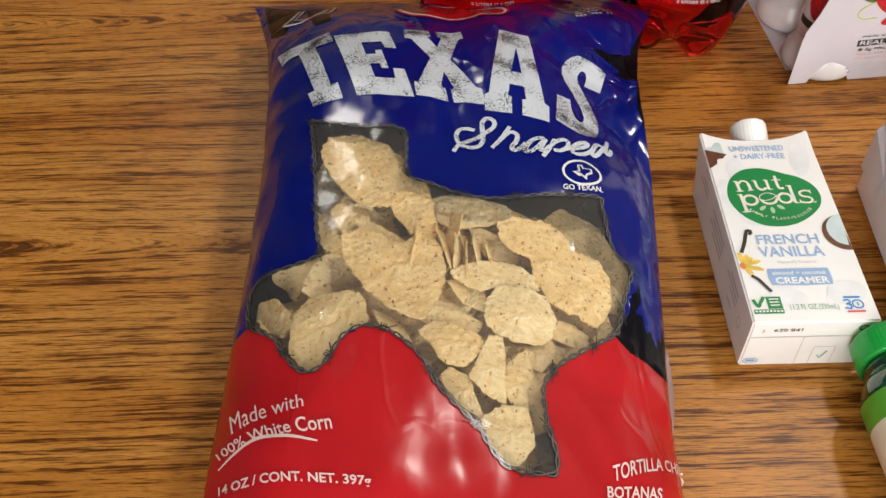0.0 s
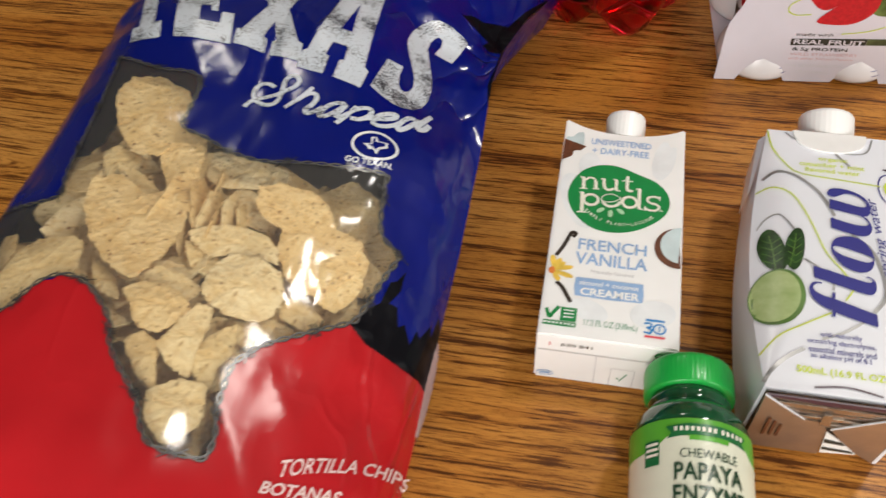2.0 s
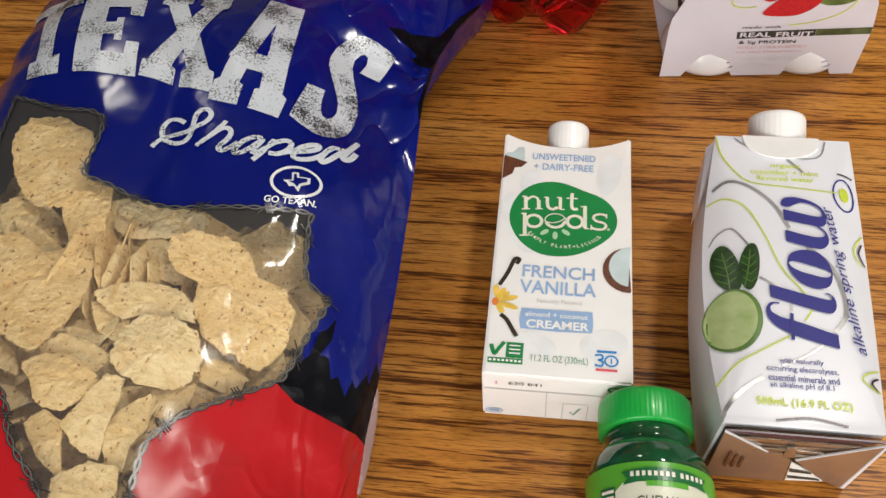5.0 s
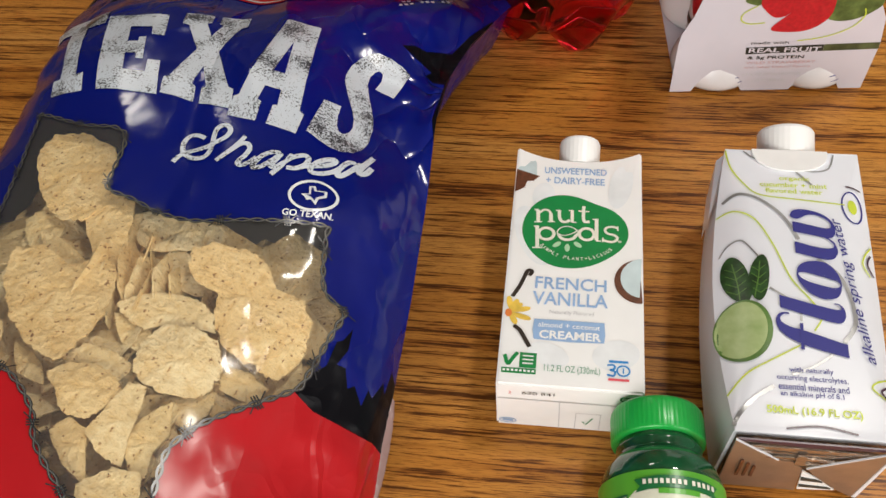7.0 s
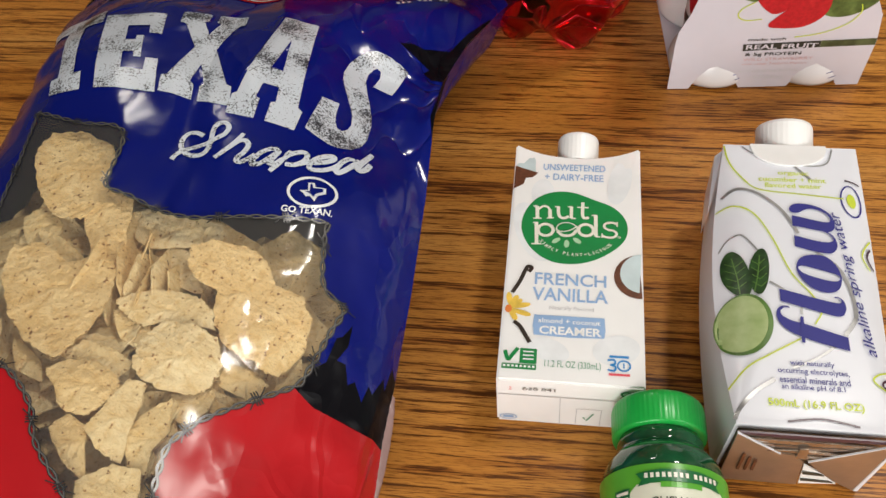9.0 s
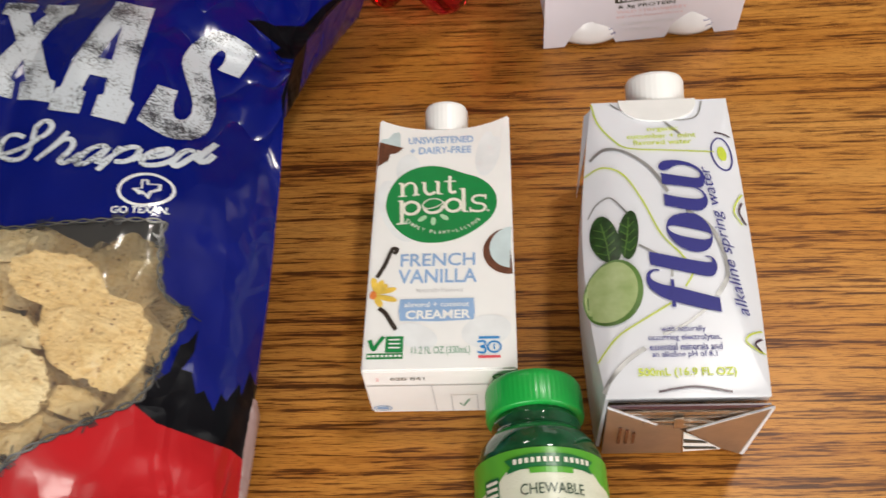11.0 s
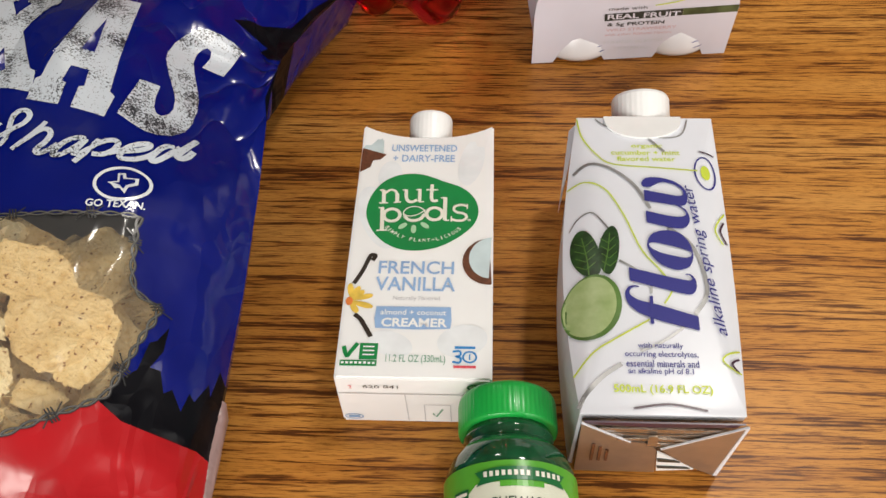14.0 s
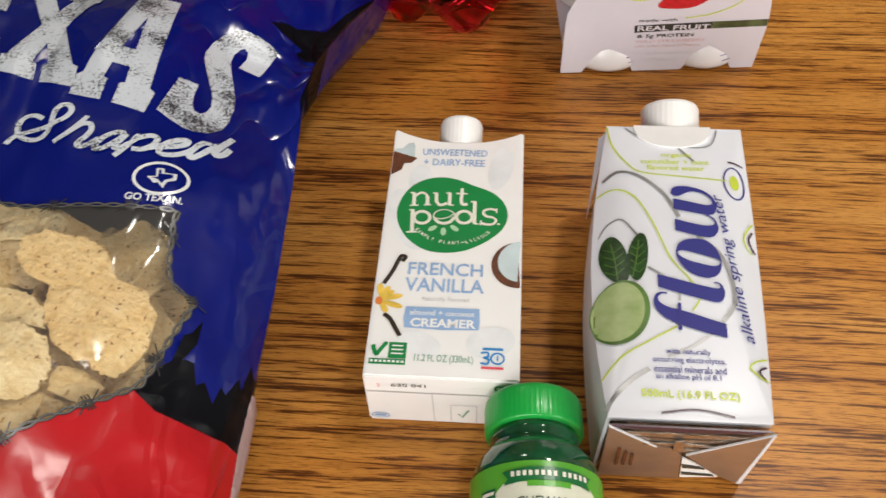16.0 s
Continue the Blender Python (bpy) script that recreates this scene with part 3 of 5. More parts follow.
    for (ax, ay), (bx, by) in zip(ring, ring[1:]):
        d = math.hypot(bx - ax, by - ay)
        k = max(1, int(d / .0005))
        for i in range(k):
            t = i / k
            total.append((ax + (bx - ax) * t, ay + (by - ay) * t, (bx - ax) / d, (by - ay) / d, acc + d * t))
        acc += d
    for phase in (0, math.pi):
        line = [(x - dy * .0008 * math.sin(s / .0021 + phase), y + dx * .0008 * math.sin(s / .0021 + phase)) for x, y, dx, dy, s in total]
        part("wire_print", laid(ribbon2d(line, .0010), lambda x, y: on_bag(x, y, .0007)), WIRE_DARK, panels["window_film"])
        part("wire_print", laid(ribbon2d(line, .0004), lambda x, y: on_bag(x, y, .0009)), WIRE_LIGHT, panels["window_film"])
    step = len(total) // 24
    for i in range(0, len(total) - step // 2, step):
        x, y, dx, dy, s = total[i]
        bm = bmesh.new()
        for k in (-1, 0, 1):
            cx, cy = x + dx * .0011 * k, y + dy * .0011 * k
            r = ribbon2d([(cx + dy * .0024 + dx * .0006, cy - dx * .0024), (cx - dy * .0024, cy + dx * .0024 + dy * .0006)], .0006)
            if k:
                ext = ribbon2d([(cx, cy), (cx + (dx * 1.2 - dy) * .0032 * k, cy + (dy * 1.2 + dx) * .0032 * k)], .0005)
                me = bpy.data.meshes.new("tmp")
                ext.to_mesh(me)
                bm.from_mesh(me)
                ext.free()
                bpy.data.meshes.remove(me)
            me = bpy.data.meshes.new("tmp")
            r.to_mesh(me)
            bm.from_mesh(me)
            r.free()
            bpy.data.meshes.remove(me)
        part("barb_print", laid(bm, lambda x, y: on_bag(x, y, .0010)), WIRE_DARK, panels["window_film"])
    return bag, panels


bag, panels = build_bag()
bm = bmesh.new()
rows = []
for i in range(31):
    t = i / 30
    y = .303 - .046 * t
    out = .0022 * math.sin(math.pi * t) ** .7 + .0005 * noise.noise(Vector((i * .9, 3.1, 0)))
    e = along(BAG_R, y)
    z = along(BAG_RIM, y)
    rows.append([bm.verts.new(p) for p in ((e - .0015, y, z + .0022 * math.sin(math.pi * t)), (e + out, y - .001, z + .0006 + .0016 * noise.noise(Vector((i * .55, 8.3, 0)))), (e + out * .8, y + .001, z - .006), (e - .002, y, z * .4))])
for a, b in zip(rows, rows[1:]):
    for k in range(3):
        bm.faces.new((a[k], a[k + 1], b[k + 1], b[k]))
part("crumpled_fin", bm, FRINGE, bag, "pale crumpled edge of the back film", True)
# slab letters in unit squares
SLAB = {
    "T": [[(0, .80), (.34, .80), (.34, .18), (.20, .18), (.20, 0), (.80, 0), (.80, .18), (.66, .18), (.66, .80), (1.0, .80), (1.0, 1.0), (0, 1.0)]],
    "E": [[(0, 0), (1, 0), (1, .36), (.80, .36), (.78, .22), (.42, .22), (.42, .42), (.60, .42), (.60, .36), (.72, .36), (.72, .64), (.60, .64), (.60, .58), (.42, .58), (.42, .80), (.78, .80), (.80, .68), (1, .68), (1, 1), (0, 1)]],
    "X": [[(0, 0), (.46, 0), (.46, .14), (.40, .16), (.50, .36), (.60, .16), (.54, .14), (.54, 0), (1, 0), (1, .16), (.92, .18), (.66, .54), (.90, .84), (1, .86), (1, 1), (.56, 1), (.56, .88), (.62, .86), (.50, .70), (.38, .86), (.44, .88), (.44, 1), (0, 1), (0, .86), (.10, .84), (.34, .54), (.08, .18), (0, .16)]],
    "A": [[(0, 0), (.42, 0), (.42, .15), (.36, .16), (.39, .28), (.61, .28), (.64, .16), (.58, .15), (.58, 0), (1, 0), (1, .16), (.93, .18), (.70, 1), (.26, 1), (.07, .18), (0, .16)]],
}
LETTERS = {
    "T": [(-0.0650, 0.4880), (-0.0315, 0.4920), (-0.0118, 0.4200), (-0.0395, 0.4160)],
    "E": [(-0.0279, 0.4846), (0.0052, 0.4873), (0.0217, 0.4193), (-0.0094, 0.4194)],
    "X": [(0.0137, 0.4901), (0.0482, 0.4942), (0.0608, 0.4132), (0.0228, 0.4208)],
    "A": [(0.0612, 0.4880), (0.1012, 0.4860), (0.0945, 0.4030), (0.0600, 0.4090)],
    "S": [(0.1104, 0.4850), (0.1488, 0.4934), (0.1223, 0.4008), (0.0868, 0.3930)],
}
for key, quad in LETTERS.items():
    if key == "S":
        bm = shape2d([(.118 + x / 1000, .440 + y / 1000) for x, y in [(19.0, 36.8), (12.9, 17.1), (3.2, 18.5), (5.5, 26.0), (5.5, 30.2), (3.6, 31.5), (1.6, 29.6), (-0.4, 25.6), (-0.7, 19.8), (1.0, 12.6), (3.9, 3.5), (6.0, -3.9), (7.0, -11.7), (6.9, -20.8), (5.4, -28.4), (2.1, -35.4), (-2.4, -38.3), (-7.5, -38.5), (-13.1, -36.2), (-19.4, -32.8), (-16.3, -7.5), (-8.5, -6.9), (-8.7, -14.2), (-8.0, -20.5), (-6.5, -24.3), (-4.3, -24.7), (-2.3, -21.5), (-1.4, -16.9), (-2.0, -10.6), (-3.7, -5.4), (-7.8, 4.9), (-10.2, 12.2), (-10.9, 18.1), (-9.8, 26.4), (-6.6, 34.4), (-2.5, 39.5), (2.1, 41.8), (8.9, 41.4), (14.1, 39.8)]])
    else:
        bm = into_quad(shape2d(SLAB[key][0]), quad)
    part("letter", laid(bm, on_bag, .004), INK, panels["blue_panel"], "large distressed white slab letter " + key)
part("letter_opening", laid(into_quad(shape2d([(.42, .42), (.58, .42), (.50, .74)]), LETTERS["A"]), lambda x, y: on_bag(x, y, .0009), .004), BLUE, panels["blue_panel"])


def bag_words(body, quad, material, thick=0.0, shear=0.0):
    part("lettering", laid(into_quad(text2d(body, thick, shear), quad), lambda x, y: on_bag(x, y, .0010), .003), material, panels["red_panel"])


def script_stroke(points):
    """One brush stroke of the slanted script word, in millimetres from its middle."""
    line = curve_through([(.085 + x / 1000, .390 + y / 1000) for x, y in points], 5)
    part("script_stroke", laid(ribbon2d(line, .0025, .10), lambda x, y: on_bag(x, y, .0008)), SCRIPT_INK, panels["blue_panel"])


script_stroke([(-31.3, 3.2), (-35.3, 5.2), (-39.1, 4.7), (-40.8, 1.0), (-40.4, -3.7), (-38.3, -7.2), (-33.9, -9.0), (-29.7, -8.4), (-27.3, -5.4), (-26.9, -0.5), (-27.1, 7.3), (-25.6, 11.0), (-22.7, 11.9), (-20.4, 9.2), (-21.3, 5.2), (-24.3, 1.8), (-29.5, -2.1), (-36.9, -5.3), (-40.7, -8.4), (-42.5, -12.4)])
script_stroke([(-12.5, 6.2), (-15.0, 1.0), (-19.0, -5.7), (-22.5, -10.1)])
script_stroke([(-18.0, -4.5), (-13.9, 0.8), (-10.7, 1.9), (-8.7, -0.8), (-9.8, -5.1), (-11.5, -8.0), (-12.2, -10.5), (-10.2, -11.2), (-7.1, -8.6), (-4.5, -5.4)])
script_stroke([(5.5, -0.9), (2.2, -1.1), (-1.9, -3.9), (-4.6, -8.5), (-5.0, -11.2), (-2.4, -11.0), (1.3, -7.8), (4.3, -3.7), (6.3, -1.0)])
script_stroke([(6.2, -1.8), (3.5, -7.3), (2.9, -9.4), (5.4, -9.1), (8.1, -6.0)])
script_stroke([(11.3, -0.4), (7.7, -7.5), (3.9, -13.8)])
script_stroke([(9.2, -5.0), (11.7, -2.1), (16.2, 0.7), (18.5, -0.5), (17.7, -4.4), (14.1, -7.8), (9.9, -8.5)])
script_stroke([(15.2, -7.1), (19.3, -4.4), (22.0, -2.9)])
script_stroke([(20.3, -4.3), (24.9, -1.8), (29.2, 2.1), (29.5, 4.3), (26.6, 3.3), (22.8, -0.3), (20.4, -5.0), (21.1, -7.5), (25.3, -6.6), (29.6, -2.9), (32.6, 1.2)])
script_stroke([(38.2, 7.9), (35.4, 6.5), (32.6, 1.2), (31.4, -3.0), (32.8, -4.0), (36.1, 0.1), (38.8, 5.8), (40.0, 9.4)])
script_stroke([(43.8, 19.2), (41.7, 11.0), (39.9, 3.8), (41.1, 2.7), (43.2, 5.7), (44.5, 10.9)])
bag_words("Made with", [(-0.0548, 0.2293), (-0.0216, 0.2305), (-0.0205, 0.2245), (-0.0520, 0.2200)], PALE_PINK_INK)
bag_words("100% White Corn", [(-0.0603, 0.2161), (-0.0096, 0.2210), (-0.0079, 0.2137), (-0.0571, 0.2116)], PALE_PINK_INK, .01)
bag_words("14 OZ / CONT. NET. 397g", [(-0.0556, 0.1995), (0.0079, 0.1937), (0.0085, 0.1889), (-0.0546, 0.1940)], PALE_PINK_INK, .02)
bag_words("TORTILLA CHIPS", [(0.1065, 0.2125), (0.1494, 0.2359), (0.1488, 0.2295), (0.1060, 0.2052)], PALE_PINK_INK, .01)
bag_words("BOTANAS", [(0.1026, 0.2022), (0.1296, 0.2101), (0.1285, 0.2044), (0.1020, 0.1969)], PALE_PINK_INK, .02)
part("underline", laid(ribbon2d(curve_through([(-0.0572, 0.2078), (-0.0435, 0.2128), (-0.0287, 0.2125), (-0.0137, 0.2092)], 8), .0016, .6), on_bag), PALE_PINK_INK, panels["red_panel"])
part("ring_mark", laid(ring2d(0.1092, 0.3702, .0112, .0084, .0013, 20), on_bag, .003), WHITE_INK, panels["blue_panel"])
part("map_mark", laid(shape2d([(.1092 + x / 1000, .3702 + y / 1000) for x, y in ((-5.6, -.8), (-2.0, .4), (-2.6, 4.4), (.2, 5.2), (.9, 3.0), (5.4, 4.2), (5.8, .9), (2.6, -1.6), (1.8, -5.0), (-.6, -2.6), (-2.4, -3.3), (-3.8, -1.7))]), on_bag), WHITE_INK, panels["blue_panel"])
part("map_opening", laid(shape2d([(.1092 + x / 1000, .3702 + y / 1000) for x, y in ((-3.4, -.9), (-1.0, -.2), (-1.4, 3.6), (-.5, 3.9), (.1, 1.9), (4.4, 3.0), (4.6, 1.2), (1.7, -1.1), (1.1, -3.0), (-.6, -1.4))]), lambda x, y: on_bag(x, y, .0009)), BLUE, panels["blue_panel"])
part("lettering", laid(into_quad(text2d("GO TEXAN.", .02), [(.0978, .3594), (.1195, .3637), (.1194, .3603), (.0979, .3560)]), lambda x, y: on_bag(x, y, .0008), .004), WHITE_INK, panels["blue_panel"])
part("oval_mark", laid(ring2d(-0.0531, 0.5544, .016, .024, .0020, -25), on_bag, .003), WHITE_INK, panels["blue_panel"])
part("oval_mark", laid(ring2d(-0.0531, 0.5544, .011, .017, .0035, -25), on_bag, .003), PALE_GREY, panels["blue_panel"])
part("red_tag", laid(shape2d(oval2d(0.0437, 0.5410, .038, .022)), on_bag, .004), RED, panels["blue_panel"])
part("tag_border", laid(ring2d(0.0437, 0.5410, .036, .020, .0018), lambda x, y: on_bag(x, y, .0009), .004), WHITE_INK, panels["blue_panel"])
for k in range(4):
    for j in range(10):
        if (k * 3 + j * 5) % 4:
            x, y = 0.1254 + .0028 * j - .0006 * k, 0.5450 + .0017 * j - .0055 * k
            part("date_code_bar", laid(ribbon2d([(x, y), (x + .0017, y + .0010)], .0020), on_bag), PALE_GREY, panels["blue_panel"])


# ---- chips inside ----
def corn_sheet(seed, outline, height, thick=.0008):
    """A thin crisp with the given outline in metres; height(x, y) bends it."""
    rnd = random.Random(seed)
    soft = curve_through(outline, 7, True)
    n = len(outline)
    rim = []
    for i, (ex, ey) in enumerate(soft):
        (ax, ay), (bx, by), t = outline[i // 7], outline[(i // 7 + 1) % n], i % 7 / 7
        rim.append((ex * .35 + (ax + (bx - ax) * t) * .65, ey * .35 + (ay + (by - ay) * t) * .65))
    seg, rings = len(rim), 12
    jag = [rnd.uniform(.955, 1.035) for _ in range(seg)]
    bm = bmesh.new()
    tops, bots = [], []
    for k in range(rings + 1):
        top, bot = [], []
        for i, (ex, ey) in enumerate(rim[:1] if k == 0 else rim):
            f = k / rings * (1 + (jag[i] - 1) * (k / rings) ** 4)
            x, y = ex * f, ey * f
            z = height(x, y) + .0011 * noise.noise(Vector((x * 85, y * 85, seed * 3.7)))
            th = thick * (1 - .5 * (k / rings) ** 5)
            top.append(bm.verts.new((x, y, z + th + .0005 * noise.noise(Vector((x * 240, y * 240, seed + 9))))))
            bot.append(bm.verts.new((x, y, z - th)))
        tops.append(top)
        bots.append(bot)
    for rows, flip in ((tops, 0), (bots, 1)):
        for i in range(seg):
            j = (i + 1) % seg
            f = (rows[0][0], rows[1][i], rows[1][j])
            bm.faces.new(f[::-1] if flip else f)
            for a, b in zip(rows[1:], rows[2:]):
                f = (a[i], b[i], b[j], a[j])
                bm.faces.new(f[::-1] if flip else f)
    for i in range(seg):
        j = (i + 1) % seg
        bm.faces.new((tops[-1][i], bots[-1][i], bots[-1][j], tops[-1][j]))
    bmesh.ops.recalc_face_normals(bm, faces=bm.faces[:])
    for f in bm.faces:
        f.smooth = True
    for e in bm.edges:
        e.smooth = e.calc_face_angle(0) < .9
    me = bpy.data.meshes.new("tortilla_chip")
    bm.to_mesh(me)
    bm.free()
    me.materials.append(CORN)
    return me


def chip_mesh(seed, stretch, minor=.022, curl=None):
    """A broken chip of five to seven corners."""
    rnd = random.Random(seed)
    bend = rnd.choice((-1, 1)) * rnd.uniform(4, 11) if curl is None else curl
    n = rnd.choice((5, 6, 7))
    outline = []
    for i in range(n):
        a = 2 * math.pi * (i + rnd.uniform(-.22, .22)) / n
        r = minor * rnd.uniform(.80, 1.15)
        outline.append((r * math.cos(a) * stretch, r * math.sin(a)))
    return corn_sheet(seed, outline, lambda x, y: bend * (x * x - .4 * y * y))


CHIPS = [chip_mesh(s, st) for s, st in ((1, 1.0), (2, 1.35), (3, 1.1), (4, 1.5), (5, 1.0), (6, 1.25), (7, 1.4), (8, .95))]


def fits(me, m):
    """Whether a chip at the pose m stays between the films."""
    for i in range(0, len(me.vertices), 5):
        p = m @ me.vertices[i].co
        s, t, mid, lift = bag_parts(p.x, p.y)
        if abs(s) > .93 or p.z > mid + lift - .0025 or p.z < max(.0008, mid - lift) + .0015:
            return False
    return True


def add_chip(kind, x, y, z, size, rx, ry, rz, tries=1):
    for i in range(tries):
        m = pose(x, y, z - .0015 * i, rx * .94 ** i, ry * .94 ** i, rz) @ Matrix.Diagonal((size * .993 ** i, size * .993 ** i, size * .993 ** i, 1))
        if fits(CHIPS[kind], m):
            break
    else:
        return None
    ob = new("tortilla_chip", CHIPS[kind])
    ob.matrix_world = m
    return tagged(ob, "pale speckled white corn tortilla chip inside the bag", "tortilla chip", "chips in the bag")


def roof(x, y):
    return bag_parts(x, y)[2] + bag_parts(x, y)[3]


def front_chip(seed, x, y, major, minor, turn, depth, lean=(0, 0), curl=-3.0):
    """A chip standing on edge under the window film."""
    me = chip_mesh(seed, major / minor, minor * 1.06, curl)
    up = Vector((roof(x - .008, y) - roof(x + .008, y), roof(x, y - .008) - roof(x, y + .008), .016)).normalized()
    ahead = Vector((math.cos(radians(turn)), math.sin(radians(turn)), 0))
    ahead = (ahead - up * ahead.dot(up)).normalized()
    axes = Matrix((ahead, up.cross(ahead), up)).transposed().to_4x4()
    for i in range(40):
        m = Matrix.Translation((x, y, roof(x, y) - depth - .0008 * i)) @ axes @ pose(0, 0, 0, lean[0], lean[1], 0)
        if fits(me, m):
            break
    else:
        return
    ob = new("tortilla_chip", me)
    ob.matrix_world = m
    tagged(ob, "pale speckled white corn tortilla chip inside the bag", "tortilla chip", "chips in the bag")


def flat_chip(seed, x, y, depth, outline):
    """A chip lying under the window film; its outline is in millimetres round its middle."""
    rnd = random.Random(seed)
    base = roof(x, y) - depth
    sx = (roof(x + .008, y) - roof(x - .008, y)) / .016 * .9 + rnd.uniform(-.06, .06)
    sy = (roof(x, y + .008) - roof(x, y - .008)) / .016 * .9 + rnd.uniform(-.06, .06)
    bend, way = rnd.uniform(-7, 2), rnd.uniform(0, 3.14)

    def height(dx, dy):
        u = dx * math.cos(way) + dy * math.sin(way)
        return min(sx * dx + sy * dy + bend * u * u, roof(x + dx, y + dy) - .0032 - base)

    ob = new("tortilla_chip", corn_sheet(seed, [(a / 1000, b / 1000) for a, b in outline], height, .0007))
    ob.location = (x, y, base)
    tagged(ob, "pale speckled white corn tortilla chip inside the bag", "tortilla chip", "chips in the bag")


flat_chip(200, -0.0028, 0.3715, .009, [(-25, 8), (-22, 24), (-6, 26), (11, 18), (20, 5), (21, -11), (13, -27), (1, -28), (-13, -15)])
flat_chip(201, -0.0093, 0.3402, .013, [(-12, 6), (-2, 12), (9, 3), (9, -12), (-4, -9)])
flat_chip(202, 0.0192, 0.3504, .008, [(-21, 23), (-7, 27), (-0, 17), (10, 9), (14, -16), (14, -36), (1, -24), (-12, -1)])
flat_chip(203, 0.0084, 0.3238, .011, [(-16, 12), (-6, 10), (8, 1), (14, -10), (0, -13)])
flat_chip(204, 0.0151, 0.3039, .005, [(-26, 4), (-27, 18), (-15, 22), (-1, 14), (4, 15), (11, 23), (21, 11), (22, -9), (17, -24), (11, -33), (-2, -27), (-15, -15)])
flat_chip(205, 0.0505, 0.3459, .012, [(-17, -6), (-18, 10), (-2, 11), (19, 6), (20, -2), (6, -8), (-8, -11)])
flat_chip(206, 0.0622, 0.3272, .014, [(-14, 12), (-2, 9), (11, -2), (10, -11), (-6, -8)])
flat_chip(207, 0.0871, 0.3163, .006, [(-23, 8), (-24, 17), (-15, 23), (-1, 22), (8, 18), (14, 7), (27, 4), (28, -10), (16, -27), (6, -29), (-2, -24), (-8, -12), (-9, -1), (-18, 2)])
flat_chip(208, 0.1068, 0.3023, .004, [(-13, -5), (-9, 6), (-2, 13), (6, 16), (11, 10), (10, -5), (2, -18), (-6, -17)])
flat_chip(209, 0.0479, 0.2932, .010, [(-10, 7), (-1, 7), (8, 2), (7, -10), (-3, -6)])
flat_chip(210, 0.0602, 0.3021, .007, [(-21, -0), (-15, 6), (-2, 10), (10, 9), (19, 3), (21, -5), (9, -5), (0, -6), (-7, -9), (-15, -5)])
flat_chip(211, 0.0707, 0.2805, .004, [(-16, -4), (-15, 6), (-9, 15), (2, 16), (13, 12), (18, 2), (15, -9), (7, -14), (-3, -14), (-13, -10)])
flat_chip(212, 0.0402, 0.2756, .009, [(-15, -0), (-8, 7), (4, 6), (14, 1), (9, -8), (-4, -5)])
flat_chip(213, 0.0406, 0.2620, .005, [(-16, 4), (-9, 10), (2, 11), (10, 7), (14, 2), (9, -8), (4, -12), (-5, -11), (-10, -3)])
flat_chip(214, 0.0440, 0.2389, .006, [(-10, 4), (-6, 11), (3, 7), (5, -1), (9, -14), (-1, -8)])
flat_chip(215, 0.0575, 0.2514, .004, [(-11, -7), (-6, 4), (-1, 16), (5, 16), (6, 7), (5, -5), (5, -17), (-3, -14)])
flat_chip(216, 0.0689, 0.2460, .006, [(-8, -1), (-5, 9), (4, 18), (7, 5), (3, -3), (3, -14), (-4, -12)])
flat_chip(217, 0.0784, 0.2646, .009, [(-10, 2), (-0, 5), (8, 9), (8, -1), (1, -9), (-6, -6)])
flat_chip(218, 0.0627, 0.2201, .004, [(-12, 4), (-2, 13), (9, 12), (11, -4), (2, -16), (-8, -8)])
flat_chip(219, -0.0155, 0.2686, .005, [(-15, 11), (-10, 19), (4, 20), (15, 17), (19, -0), (8, -10), (2, -23), (-7, -23), (-16, -11)])
flat_chip(220, -0.0437, 0.2843, .008, [(-8, -3), (-8, 11), (1, 10), (10, -4), (5, -14)])
flat_chip(221, 0.0945, 0.2805, .011, [(-8, -5), (-7, 5), (1, 6), (10, 1), (4, -7)])
flat_chip(222, 0.0237, 0.2829, .012, [(-8, -7), (-4, 4), (5, 12), (7, 1), (-1, -9)])
flat_chip(223, 0.0133, 0.2708, .010, [(-10, 11), (4, 2), (9, -8), (-3, -4)])
flat_chip(224, 0.0871, 0.3510, .026, [(-9, 0), (-3, 9), (6, 5), (8, -6), (-3, -9)])
flat_chip(225, 0.1044, 0.3434, .024, [(-9, 3), (1, 9), (7, -1), (1, -11)])
flat_chip(226, 0.0444, 0.3215, .017, [(-9, 8), (-0, 19), (8, 2), (6, -16), (-4, -12)])
for k, x in enumerate((.026, .030, .034, .039, .044, .049, .054, .060)):
    front_chip(60 + k, x, .318 - .003 * (k % 3), .0190, .0120, 84 + 7 * (k % 4), .013 + .002 * (k % 3), (64 + 5 * (k % 3), 0))
# chips lying deeper, and a stack on edge in the middle
rnd = random.Random(11)
count = 0
while count < 185:
    x, y = rnd.uniform(-.05, .125), rnd.uniform(.20, .395)
    if not inside(WINDOW, x, y):
        continue
    top = roof(x, y)
    steep = (.300 < y < .350 and .025 < x < .080) and rnd.random() < .9
    hollow = .022 if (y > .362 or (x > .085 and y > .338)) else 0
    shallow = count % 2 == 0
    size = rnd.uniform(.7, 1.0)
    if steep:
        made = add_chip(rnd.randrange(8), x, y, top - .020 - rnd.uniform(0, .018), size * .85, rnd.uniform(-12, 12), rnd.uniform(58, 80) * rnd.choice((1, 1, -1)), rnd.uniform(-24, 24))
    else:
        z = top - .017 - hollow - (rnd.uniform(0, .008) if shallow else rnd.uniform(.010, .045))
        made = add_chip(rnd.randrange(8), x, y, max(.022, z), size, rnd.uniform(-24, 24), rnd.uniform(-24, 24), rnd.uniform(0, 360))
    count += made is not None

